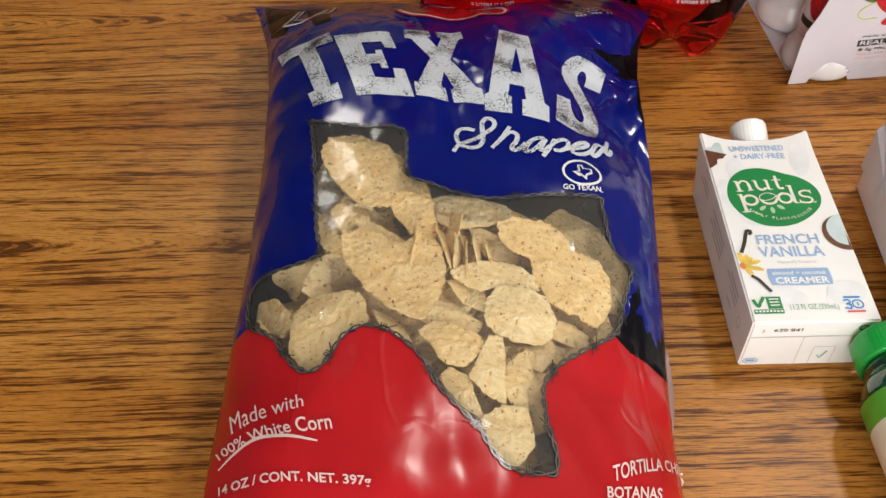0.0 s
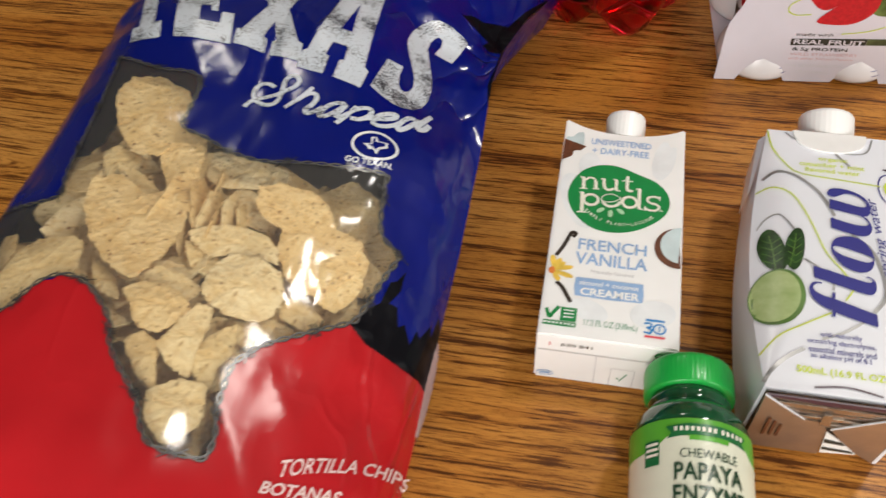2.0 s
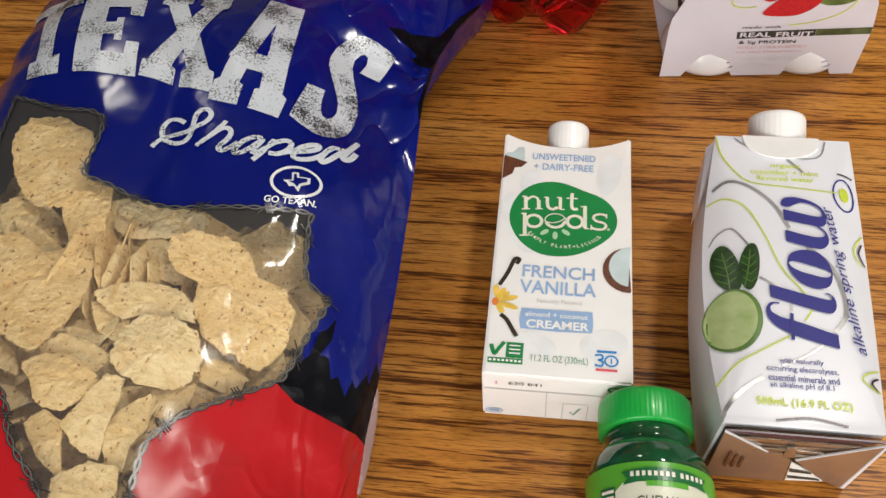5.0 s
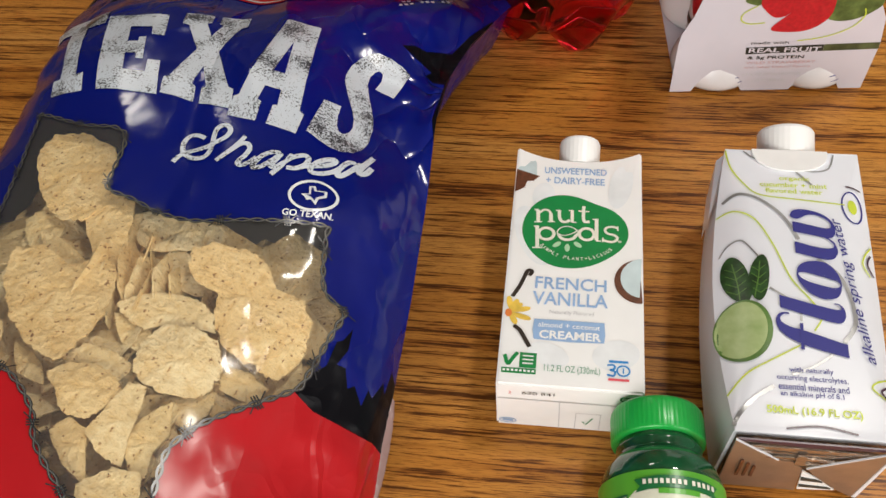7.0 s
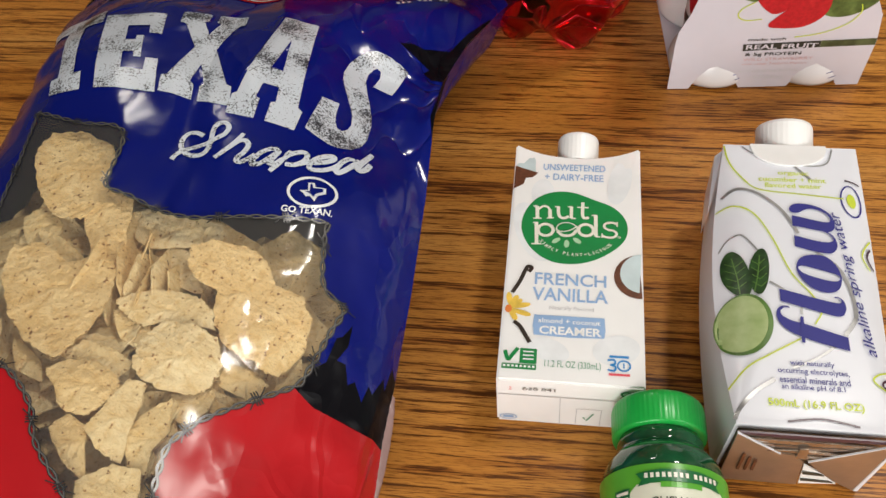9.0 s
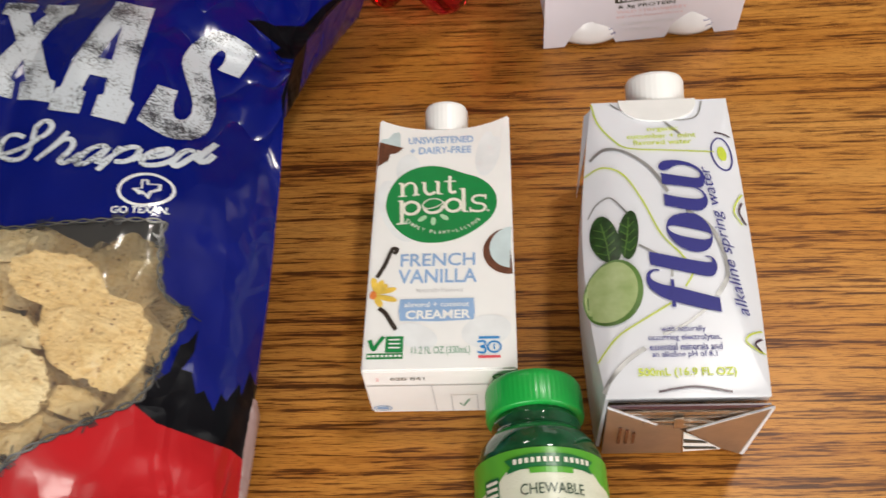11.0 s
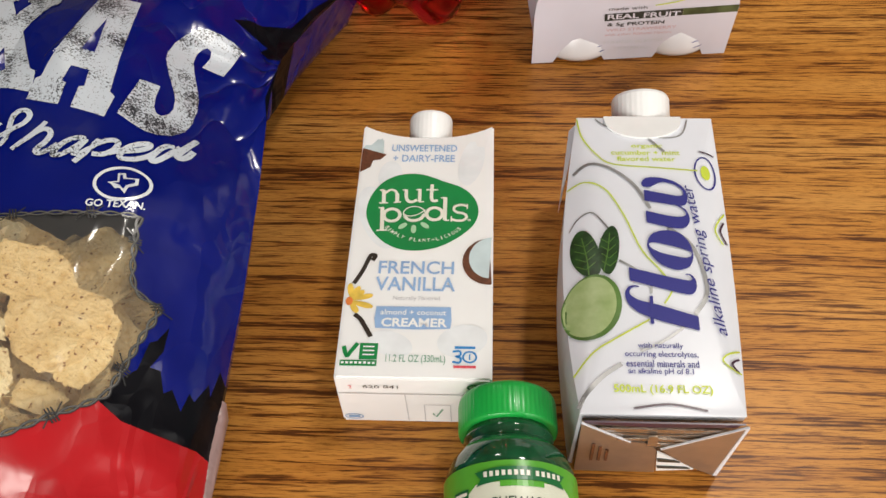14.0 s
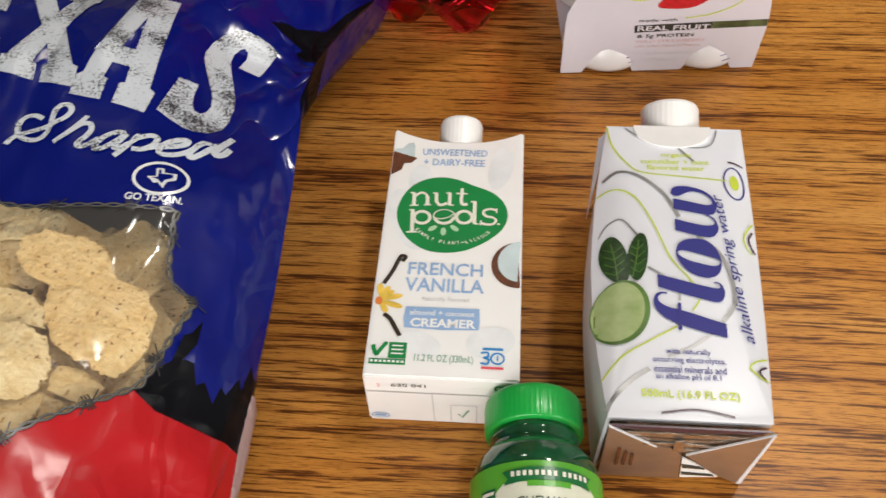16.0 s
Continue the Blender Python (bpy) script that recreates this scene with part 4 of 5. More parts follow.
# ---- creamer carton ----
NX0, NX1, NY0, NY1, NZ = .1970, .2640, .3105, .4590, .0395
creamer = empty("creamer_carton", "small white creamer carton lying on its back on the table", "drink carton", at=(.2305, .385, 0))
secs = []
for i in range(15):
    s = -1 + 2 * i / 14
    x = (NX0 + NX1) / 2 + s * (NX1 - NX0) / 2
    dip = .0075 * (1 - abs(s) ** 2.2)
    secs.append([Vector((x, NY0, .0004)), Vector((x, NY0, NZ * .72)), Vector((x, NY0 + .0005, NZ)), Vector((x, .40, NZ + .0004)), Vector((x, .44, NZ + .0002)),
                 Vector((x, NY1 - dip, NZ + .0015 * abs(s) ** 3)), Vector((x, NY1 - dip - .010, .020)), Vector((x, NY1 - .016, .0004))])
bm = loft(secs)
bmesh.ops.bevel(bm, geom=[e for e in bm.edges if e.is_manifold and e.calc_face_angle(0) > .7], offset=.0010, segments=2, affect="EDGES")
creamer_body = part("carton_body", bm, CARD, creamer)


def cap_mesh(r, h, turn, ribs=40):
    return lathe([(r * .86, 0), (r, 0), (r, h * .88), (r * .95, h * .97), (r * .84, h)], ribs * 4, turn,
                 lambda a, rr, hh: (rr * (1 + (.0035 * math.copysign(abs(math.cos(a * ribs / 1)) ** .5, math.cos(a * ribs)) if rr > r * .97 else 0)), hh))


axis = pose(.2310, .4490, .0275, -72, 0, 0)
neck = part("neck", lathe([(.0098, 0), (.0098, .010), (.0090, .010)], 40, axis), CAP_WHITE, creamer)
part("screw_cap", cap_mesh(.0112, .0165, axis @ Matrix.Translation((0, 0, .0055)), 30), CAP_WHITE, creamer, "ribbed white plastic screw cap")


def on_creamer(x, y, up=.0003):
    k = max(0.0, min(1.0, 1 - abs(y - .40) / .10))
    return (x, y, NZ + .0004 * k + .0001 + up * .35)


def creamer_words(body, cx, cy, w, h, material, thick=0.0, shear=0.0):
    part("lettering", laid(into_rect(text2d(body, thick, shear), cx, cy, w, h), lambda x, y: on_creamer(x, y, .0007)), material, creamer_body)


def creamer_shape(name, points, material, up=.0003, label=""):
    return part(name, laid(shape2d(points), lambda x, y: on_creamer(x, y, up)), material, creamer_body, label)


# faint pale washes on the card
for cx, cy, rx, ry, tn in ((.209, .398, .0085, .020, 20), (.253, .434, .006, .016, -10), (.251, .330, .011, .008, 15), (.220, .328, .010, .006, -20), (.213, .424, .006, .010, 0)):
    creamer_shape("pale_wash", oval2d(cx, cy, rx, ry, tn), coated("pale_wash_ink", (0.83, 0.855, 0.87), 0.32, relief=0), .0002)
creamer_words("UNSWEETENED", .229, .4430, .033, .0046, SOFT_BLUE, .01)
creamer_words("+ DAIRY-FREE", .229, .4360, .031, .0046, SOFT_BLUE, .01)
creamer_shape("green_oval", curve_through([(.2302 + x / 1000, .4015 + y / 1000) for x, y in ((-27.1, -1.2), (-26.0, 8.3), (-21.6, 17.0), (-15.0, 22.2), (-7.2, 24.1), (0.7, 23.0), (9.6, 19.1), (18.4, 15.2), (24.1, 9.3), (26.5, 2.6), (26.0, -4.2), (22.7, -10.4), (15.8, -16.8), (7.6, -21.5), (-1.6, -23.5), (-10.9, -22.4), (-18.7, -17.6), (-24.3, -10.2))], 5, True), LOGO_GREEN, .0005, "solid green oval emblem")
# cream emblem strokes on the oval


LAYER = itertools.count()


def creamer_stroke(points, width, material=CREAM, up=.0008):
    lift = next(LAYER) % 12 * .00004
    part("emblem_stroke", laid(ribbon2d(points, width), lambda x, y: on_creamer(x, y, up + lift)), material, creamer_body)


def creamer_ring(cx, cy, rx, ry, w):
    part("emblem_stroke", laid(ring2d(cx, cy, rx, ry, w), lambda x, y: on_creamer(x, y, .0008)), CREAM, creamer_body)


for pts, w in (
    ([(-19.7, 13.2), (-19.2, 5.0)], 1.9),
    ([(-21.6, 13.1), (-19.5, 13.2)], 1.0),
    ([(-21.3, 4.8), (-17.1, 5.1)], 0.8),
    ([(-18.9, 11.1), (-16.5, 13.3), (-14.1, 12.7), (-13.0, 10.5)], 1.3),
    ([(-13.0, 11.1), (-12.7, 5.4)], 1.9),
    ([(-14.4, 5.3), (-10.8, 5.6)], 0.8),
    ([(-8.7, 13.3), (-8.5, 8.9), (-7.5, 6.4), (-5.5, 5.7), (-3.1, 7.1)], 1.7),
    ([(-10.5, 13.2), (-8.2, 13.4)], 0.8),
    ([(-2.1, 13.8), (-1.9, 5.9)], 1.7),
    ([(-3.9, 13.5), (-1.9, 13.7)], 0.8),
    ([(-2.1, 5.7), (0.3, 5.8)], 0.8),
    ([(3.8, 17.0), (3.8, 8.5), (4.9, 6.4), (7.0, 6.8)], 1.7),
    ([(1.0, 13.6), (6.8, 13.6)], 0.9),
    ([(-19.6, 2.4), (-18.8, -11.7)], 1.9),
    ([(-21.4, 1.9), (-19.3, 2.1)], 0.8),
    ([(-21.4, -12.0), (-16.4, -11.6)], 0.9),
    ([(-9.2, -1.8), (-6.6, -3.1), (-2.3, -2.1), (1.2, 0.8)], 0.6),
    ([(-8.5, -3.2), (-6.5, -5.3), (-3.6, -5.8), (-0.8, -4.6), (1.0, -1.7)], 1.7),
    ([(10.5, 8.9), (10.7, -5.3)], 1.9),
    ([(8.4, 8.4), (10.8, 8.6)], 0.8),
    ([(10.5, -5.6), (12.9, -5.5)], 0.8),
    ([(21.1, 3.4), (18.4, 4.1), (15.6, 3.2), (14.9, 1.1), (16.6, -0.6), (19.4, -1.2), (21.1, -3.1), (19.5, -5.4), (16.2, -5.6), (14.0, -4.8)], 1.4),
    ([(21.3, 4.7), (21.3, 1.6)], 0.7),
    ([(13.8, -3.2), (13.8, -6.3)], 0.7),
):
    pts = [(.2302 + x / 1000, .4015 + y / 1000) for x, y in pts]
    creamer_stroke(curve_through(pts, 5) if len(pts) > 2 else pts, w / 1000)
for cx, cy, rx, ry, w in ((-14.7, -2.5, 4.7, 4.6, 1.7), (-4.0, -1.4, 5.5, 4.6, 0.6), (5.7, -1.5, 4.6, 4.6, 1.7), (22.3, -5.2, 0.8, 0.7, 0.4)):
    creamer_ring(.2302 + cx / 1000, .4015 + cy / 1000, rx / 1000, ry / 1000, w / 1000)
for cx, cy, tn in ((-9.1, -9.1, 40), (-3.8, -10.9, 90), (1.4, -8.6, 140)):
    creamer_shape("emblem_leaf", oval2d(.2302 + cx / 1000, .4015 + cy / 1000, .0025, .0013, tn, 16), coated("pale_green_ink", (0.42, 0.66, 0.42), 0.32, relief=0), .0008)
for k, ch in enumerate("SIMPLY PLANT-LICIOUS"):
    if ch == " ":
        continue
    a = radians(213 + 112 * k / 19)
    bm = text2d(ch, .02)
    into_rect(bm, .2310 + .0205 * math.cos(a), .4005 + .0165 * math.sin(a), .0013 if ch != "I" else .0005, .0020 if ch != "-" else .0005, math.degrees(a) + 90)
    part("lettering", laid(bm, lambda x, y: on_creamer(x, y, .0008)), CREAM, creamer_body)
creamer_words("FRENCH", .229, .3683, .0345, .0072, SOFT_BLUE, .012)
creamer_words("VANILLA", .229, .3592, .0360, .0076, SOFT_BLUE, .012)
creamer_words("Naturally Flavored", .230, .3512, .021, .0028, PALE_GREY)
creamer_shape("blue_box", [(.2125, .3470), (.2455, .3470), (.2460, .3400), (.2455, .3358), (.2300, .3352), (.2128, .3358), (.2120, .3410)], SOFT_BLUE, .0005)
creamer_words("almond + coconut", .229, .3440, .029, .0027, CARD, .01)
creamer_words("CREAMER", .2297, .3387, .029, .0046, CARD, .03)
creamer_stroke(curve_through([(.2085, .3720), (.2098, .3745), (.2080, .3752), (.2068, .3730), (.2045, .3660), (.2012, .3590)], 6), .0020, BEAN)
creamer_stroke(curve_through([(.2030, .3425), (.2060, .3400), (.2090, .3350), (.2112, .3312)], 6), .0020, BEAN)
for tn, ln in ((14, .0085), (62, .0060), (-16, .0090), (-58, .0055), (100, .0065), (38, .0060)):
    c, s = math.cos(radians(tn)), math.sin(radians(tn))
    creamer_shape("flower_petal", oval2d(.2008 + c * ln * .55, .3500 + s * ln * .8, ln * .62, .0014, tn, 20, .25), YELLOW, .0004 + .0001 * abs(tn) / 90)
creamer_shape("flower_heart", oval2d(.2000, .3495, .0016, .0022), ORANGE, .0008)
creamer_shape("coconut_shell", [(x, y) for x, y in oval2d(.2625, .3725, .0125, .0132, -15) if x < .2634] + [(.2634, .3600)], BROWN, .0004)
creamer_shape("coconut_flesh", [(x, y) for x, y in oval2d(.2635, .3745, .0105, .0118, -15) if x < .2634], PALE_BLUE, .0006)
creamer_shape("coconut_shell", [(.1975, .4430), (.2030, .4410), (.2100, .4385), (.2070, .4350), (.2035, .4345), (.2025, .4300), (.1975, .4265)], BROWN, .0004)
creamer_shape("coconut_flesh", [(.1980, .4565), (.2040, .4550), (.2080, .4480), (.2085, .4380), (.2030, .4400), (.1980, .4408)], PALE_BLUE, .0003)
creamer_shape("badge_block", [(.2070, .3200), (.2148, .3200), (.2148, .3280), (.2070, .3280)], LOGO_GREEN)
creamer_shape("badge_block", [(.1990, .3168), (.2148, .3168), (.2148, .3196), (.1990, .3196)], LOGO_GREEN)
creamer_stroke(curve_through([(.2000, .3262), (.2018, .3215), (.2035, .3240), (.2060, .3278)], 5), .0018, LOGO_GREEN)
for cy in (.3262, .3242, .3222):
    creamer_stroke([(.2084, cy), (.2134, cy)], .0007, CARD)
for k in range(8):
    creamer_stroke([(.1996 + .0019 * k, .3182), (.2008 + .0019 * k, .3182)], .0011, CARD)
creamer_words("11.2 FL OZ (330mL)", .2312, .3202, .0255, .0046, MINT_TEXT)
creamer_stroke([(.2478, .3264), (.2566, .3264)], .0012, SKY_INK)
creamer_stroke(curve_through([(.2470, .3243), (.2500, .3246), (.2503, .3226), (.2484, .3220), (.2505, .3212), (.2500, .3190), (.2470, .3194)], 4), .0009, SKY_INK)
part("emblem_stroke", laid(ring2d(.2543, .3218, .0032, .0030, .0008), lambda x, y: on_creamer(x, y, .0008)), SKY_INK, creamer_body)
creamer_stroke([(.2543, .3205), (.2543, .3232)], .0006, SKY_INK)
creamer_stroke([(.2475, .3170), (.2570, .3170)], .0012, PINK_INK)


def on_creamer_end(x, z):
    return (x, NY0 - .0004, z)


part("fold_line", laid(ribbon2d([(NX0 + .001, NZ * .70), (NX1 - .001, NZ * .70)], .0007), on_creamer_end), PALE_GREY, creamer_body)
part("fold_line", laid(ribbon2d([(.2265, NZ * .69), (.2270, .0015)], .0004), on_creamer_end), PALE_GREY, creamer_body)
part("oval_mark", laid(ring2d(.2025, .0060, .0042, .0025, .0005), on_creamer_end), SOFT_BLUE, creamer_body)
part("print_bar", laid(ribbon2d([(.2000, .0060), (.2050, .0060)], .0018), on_creamer_end), SOFT_BLUE, creamer_body)
for a, b in (((.2345, .002), (.2345, .018)), ((.2345, .018), (.2460, .018)), ((.2460, .018), (.2460, .002))):
    part("print_line", laid(ribbon2d([a, b], .0004), on_creamer_end), PALE_GREY, creamer_body)
part("tick_mark", laid(ribbon2d([(.2380, .010), (.2395, .007), (.2425, .014)], .0009), on_creamer_end), MINT_TEXT, creamer_body)
part("lettering", laid(into_rect(text2d("2"), .2035, .0335, .0014, .0025), on_creamer_end), PINK_INK, creamer_body)
part("lettering", laid(into_rect(text2d("620 841"), .2165, .0338, .0150, .0026), on_creamer_end), INK_DARK, creamer_body)
part("recycle_mark", laid(ring2d(.2560, .0345, .0028, .0024, .0010), on_creamer_end), LABEL_DARK, creamer_body)

# small print on the side of the carton
for k, (y, z, ln) in enumerate(((.335, .030, .018), (.335, .026, .024), (.335, .022, .015), (.372, .030, .030), (.372, .026, .026), (.372, .022, .030), (.372, .018, .022), (.415, .030, .014), (.415, .026, .020), (.340, .014, .010))):
    bm = ribbon2d([(y, z), (y + ln, z)], .0016)
    part("print_bar", laid(bm, lambda yy, zz: (NX0 - .0004, yy, zz)), PALE_GREY, creamer_body)
part("oval_mark", laid(ring2d(.326, .020, .0030, .0040, .0007), lambda yy, zz: (NX0 - .0004, yy, zz)), PALE_GREY, creamer_body)

# ---- water carton ----
FY0, FY1, FZ = .2870, .4465, .0585
water = empty("water_carton", "pearl white spring water carton lying on its back", "drink carton", at=(.334, .367, 0))


def water_row(y):
    k = max(0, min(1, (y - FY0) / (FY1 - FY0)))
    c = math.sin(math.pi * k) if 0 < k < 1 else 0
    return .2975 + .0065 * k - .0060 * c, .3605 + .0085 * k + .0035 * c, c


def on_water(x, y, up=.0004):
    a, b, c = water_row(y)
    d = min(1, max(0, 1 - (x - a) / max(.0001, .026 * c))) ** 2 * .009 + min(1, max(0, 1 - (b - x) / max(.0001, .018 * c))) ** 2 * .007
    return (x, y, FZ - d * c + up * .45)


secs = []
for i in range(81):
    k = i / 80
    y = FY0 + (FY1 - FY0) * k
    a, b, c = water_row(y)
    back = .007 * (1 - k) ** 6
    left = [(a + .026 * c * u, y + back * .1 * (1 - u), FZ - .009 * c * (1 - u) ** 2 - .0002 * (1 - u)) for u in (0, .15, .3, .45, .6, .8, 1)]
    right = [(b - .018 * c * u, y + back * .1 * (1 - u), FZ - .007 * c * (1 - u) ** 2 - .0002 * (1 - u)) for u in (1, .8, .6, .45, .3, .15, 0)]
    low = [(b, y + back * .8, .0008 + .010 * c), (b - .012 * c, y + back, .0004), (a + .012 * c, y + back, .0004), (a, y + back * .8, .0008 + .010 * c)]
    secs.append([Vector(p) for p in left + right + low])
bm = loft(secs)
bmesh.ops.remove_doubles(bm, verts=bm.verts[:], dist=.00005)
for e in bm.edges:
    e.smooth = e.calc_face_angle(0) < .6
for f in bm.faces:
    f.smooth = True
water_body = part("carton_body", bm, SATIN, water)
part("folded_ear", loft([[Vector(p) for p in ((.3045, .4460, .055), (.3010, .4460, .050), (.3010, .4460, .020))], [Vector(p) for p in ((.2990, .4180, .050), (.2965, .4120, .042), (.2965, .4160, .022))]]), SATIN, water)
# foil end with folded flaps
part("foil_end", laid(shape2d([(.2990, .0020), (.3592, .0020), (.3595, .0560), (.2985, .0560)]), lambda x, z: (x, FY0 - .0006 + .0056 * (1 - z / .0585), z)), FOIL, water, "creased silver foil carton end")


def flap(points, lift, material=FOIL, name="foil_flap"):
    bm = shape2d(points)
    geom = bmesh.ops.extrude_face_region(bm, geom=bm.faces[:])["geom"]
    for v in geom:
        if isinstance(v, bmesh.types.BMVert):
            v.co.z += .0008
    for v in bm.verts:
        x, z, w = v.co
        v.co = Vector((x, FY0 - .0014 + .0056 * (1 - z / .0585) - lift - w, z))
    part(name, bm, material, water)


for k in range(9):
    z = .0545 - .0026 * k
    flap([(.3010 + .0024 * k, z), (.3280, z - .0010 + .0008 * (k % 3)), (.3580 - .0030 * k, z - .0004), (.3575 - .0030 * k, z - .0016), (.3280, z - .0024 + .0006 * (k % 2)), (.3015 + .0024 * k, z - .0014)], .0002 + .0007 * (k % 2) + .0003 * (k % 3), FOIL, "foil_pleat")
# dark plum strip paints the shade below the folded top edge
flap([(.2990, .0572), (.3600, .0572), (.3560, .0548), (.3290, .0530), (.3020, .0552)], .0008, PLUM, "fold_shade_strip")
flap([(.3000, .0012), (.2980, .0582), (.3084, .0478), (.3192, .0380), (.3249, .0372), (.3306, .0300), (.3345, .0012)], .0014, WOOD_TINT_FOIL, "side_flap")
flap([(.2978, .0584), (.3084, .0484), (.3192, .0386), (.3192, .0378), (.3084, .0476), (.2978, .0576)], .0018, SATIN, "flap_edge")
flap([(.3604, .0582), (.3460, .0446), (.3320, .0318), (.3399, .0205), (.3497, .0090), (.3585, .0012), (.3604, .0012)], .0020, WOOD_TINT_FOIL, "side_flap")
flap([(.3606, .0584), (.3460, .0452), (.3320, .0324), (.3320, .0316), (.3460, .0444), (.3606, .0576)], .0024, SATIN, "flap_edge")
flap([(.3592, .0012), (.3600, .0575), (.3610, .0578), (.3610, .0012)], .0024, SATIN, "flap_edge")
flap([(.3251, .0465), (.3285, .0468), (.3300, .0362), (.3259, .0359)], .0024, FOIL, "foil_tab")
flap([(.3312, .0285), (.3420, .0178), (.3500, .0075), (.3346, .0048)], .0020, CARD, "barcode_patch")
flap([(.3322, .0215), (.3400, .0196), (.3425, .0172), (.3330, .0180)], .0026, INK_DARK, "barcode_bar")
flap([(.3336, .0122), (.3462, .0112), (.3480, .0095), (.3342, .0098)], .0026, INK_DARK, "barcode_bar")
for k in range(3):
    flap([(.3042 + .0030 * k, .036 - .003 * k), (.3054 + .0030 * k, .036 - .003 * k), (.3060 + .0030 * k, .018), (.3048 + .0030 * k, .018)], .0026, BROWN, "print_bar")
axis = pose(.3375, .4420, .0415, -66, 0, 0)
bm = shape2d([(.3355 + .0185 * math.cos(math.pi * i / 24), FY1 - .0002 - .0140 * math.sin(math.pi * i / 24) ** .8) for i in range(25)])
for v in bmesh.ops.extrude_face_region(bm, geom=bm.faces[:])["geom"]:
    if isinstance(v, bmesh.types.BMVert):
        v.co.z = .0012
for v in bm.verts:
    v.co.z += FZ + .0001
part("spout_flange", bm, CAP_WHITE, water)
part("cap_collar", lathe([(.0178, 0), (.0178, .004), (.0150, .009), (.0140, .011)], 48, axis), CAP_WHITE, water)
part("screw_cap", cap_mesh(.0143, .0165, axis @ Matrix.Translation((0, 0, .0105)), 34), CAP_WHITE, water, "ribbed white plastic screw cap")


def water_words(body, cx, cy, w, h, material, thick=0.0, turn=0.0, shear=0.0):
    part("lettering", laid(into_rect(text2d(body, thick, shear), cx, cy, w, h, turn), lambda x, y: on_water(x, y, .0016), .0025), material, water_body)


def water_shape(name, points, material, up=.0005):
    part(name, laid(shape2d(points), lambda x, y: on_water(x, y, up + .0004), .0022), material, water_body)


def water_line(points, width, material, up=.0004):
    lift = next(LAYER) % 12 * .00004
    part("printed_line", laid(ribbon2d(curve_through(points, 8), width), lambda x, y: on_water(x, y, up + .0004 + lift), .003), material, water_body)


for pts in ([(.304, .445), (.306, .433), (.312, .422), (.319, .416), (.337, .414), (.358, .412)], [(.298, .404), (.306, .406), (.315, .400), (.322, .385), (.328, .366), (.335, .355), (.339, .346), (.335, .338)],
            [(.296, .304), (.304, .314), (.314, .321), (.328, .330)], [(.363, .317), (.357, .314), (.355, .311), (.359, .307), (.362, .306)], [(.368, .390), (.364, .384), (.362, .378), (.365, .372)]):
    water_line(pts, .0007, LIME)
for pts, w in (([(.301, .412), (.308, .416), (.318, .413), (.328, .403), (.334, .389)], .0016), ([(.341, .378), (.349, .370), (.353, .357), (.353, .343), (.347, .333)], .0018), ([(.298, .380), (.302, .386), (.308, .388), (.313, .381), (.316, .375)], .0007),
               ([(.318, .360), (.325, .355), (.330, .350), (.330, .343)], .0011), ([(.297, .289), (.300, .295), (.307, .303), (.315, .309)], .0018), ([(.323, .315), (.333, .320), (.342, .327)], .0012),
               ([(.313, .445), (.319, .440), (.332, .437)], .0008), ([(.337, .433), (.344, .424)], .0012), ([(.331, .437), (.343, .433), (.353, .435), (.357, .445)], .0008)):
    water_line(pts, w, SILVER)
for pts in ([(.367, .422), (.360, .424)], [(.362, .313), (.3585, .310), (.361, .306)], [(.367, .385), (.3645, .379), (.367, .373)], [(.318, .2895), (.332, .2915), (.346, .2890)]):
    water_line(pts, .0009, PLUM)
water_words("organic", .3360, .4270, .0145, .0032, LIME, .015)
water_words("cucumber + mint", .3350, .4230, .0320, .0030, LIME, .015)
water_words("flavored water", .3350, .4190, .0270, .0030, LIME, .015)
water_words("with naturally", .3310, .3172, .0180, .0032, NAVY, .008)
water_words("occurring electrolytes,", .3310, .3132, .0290, .0034, NAVY, .008)
water_words("essential minerals and", .3310, .3092, .0285, .0032, NAVY, .008)
water_words("an alkaline pH of 8.1", .3300, .3055, .0255, .0032, NAVY, .008)
water_words("500mL (16.9 FL OZ)", .3300, .2975, .0380, .0046, LIME, .02)
water_words("alkaline spring water", .3548, .3630, .0800, .0062, NAVY, .0, 93.5, .2)
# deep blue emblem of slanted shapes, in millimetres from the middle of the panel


def emblem_shape(points, up=.0012):
    water_shape("emblem_shape", curve_through([(.334 + x / 1000, .367 + y / 1000) for x, y in points], 4, True), NAVY, up)


def emblem_band(outer, inner):
    a, b = [curve_through([(.334 + x / 1000, .367 + y / 1000) for x, y in q], 4, True) for q in (outer, inner)]
    bm = bmesh.new()
    va, vb = [[bm.verts.new((x, y, 0)) for x, y in q] for q in (a, b)]
    for i in range(len(va)):
        j = (i + 1) % len(va)
        bm.faces.new((va[i], va[j], vb[j], vb[i]))
    part("emblem_band", laid(bm, lambda x, y: on_water(x, y, .0016), .0022), NAVY, water_body)


emblem_shape([(13.9, -35.2), (13.9, -35.2), (10.2, -34.1), (2.7, -31.4), (-4.2, -29.1), (-8.8, -27.9), (-12.0, -26.0), (-13.1, -24.1), (-12.6, -22.3), (-10.9, -21.0), (-9.1, -21.3), (-9.1, -21.3), (-9.0, -20.4), (-9.0, -20.4), (-11.1, -20.2), (-13.4, -21.1), (-14.8, -23.6), (-14.8, -27.2), (-13.3, -30.6), (-10.2, -33.7), (-5.8, -36.0), (1.7, -38.8), (13.7, -42.1), (13.7, -42.1)])
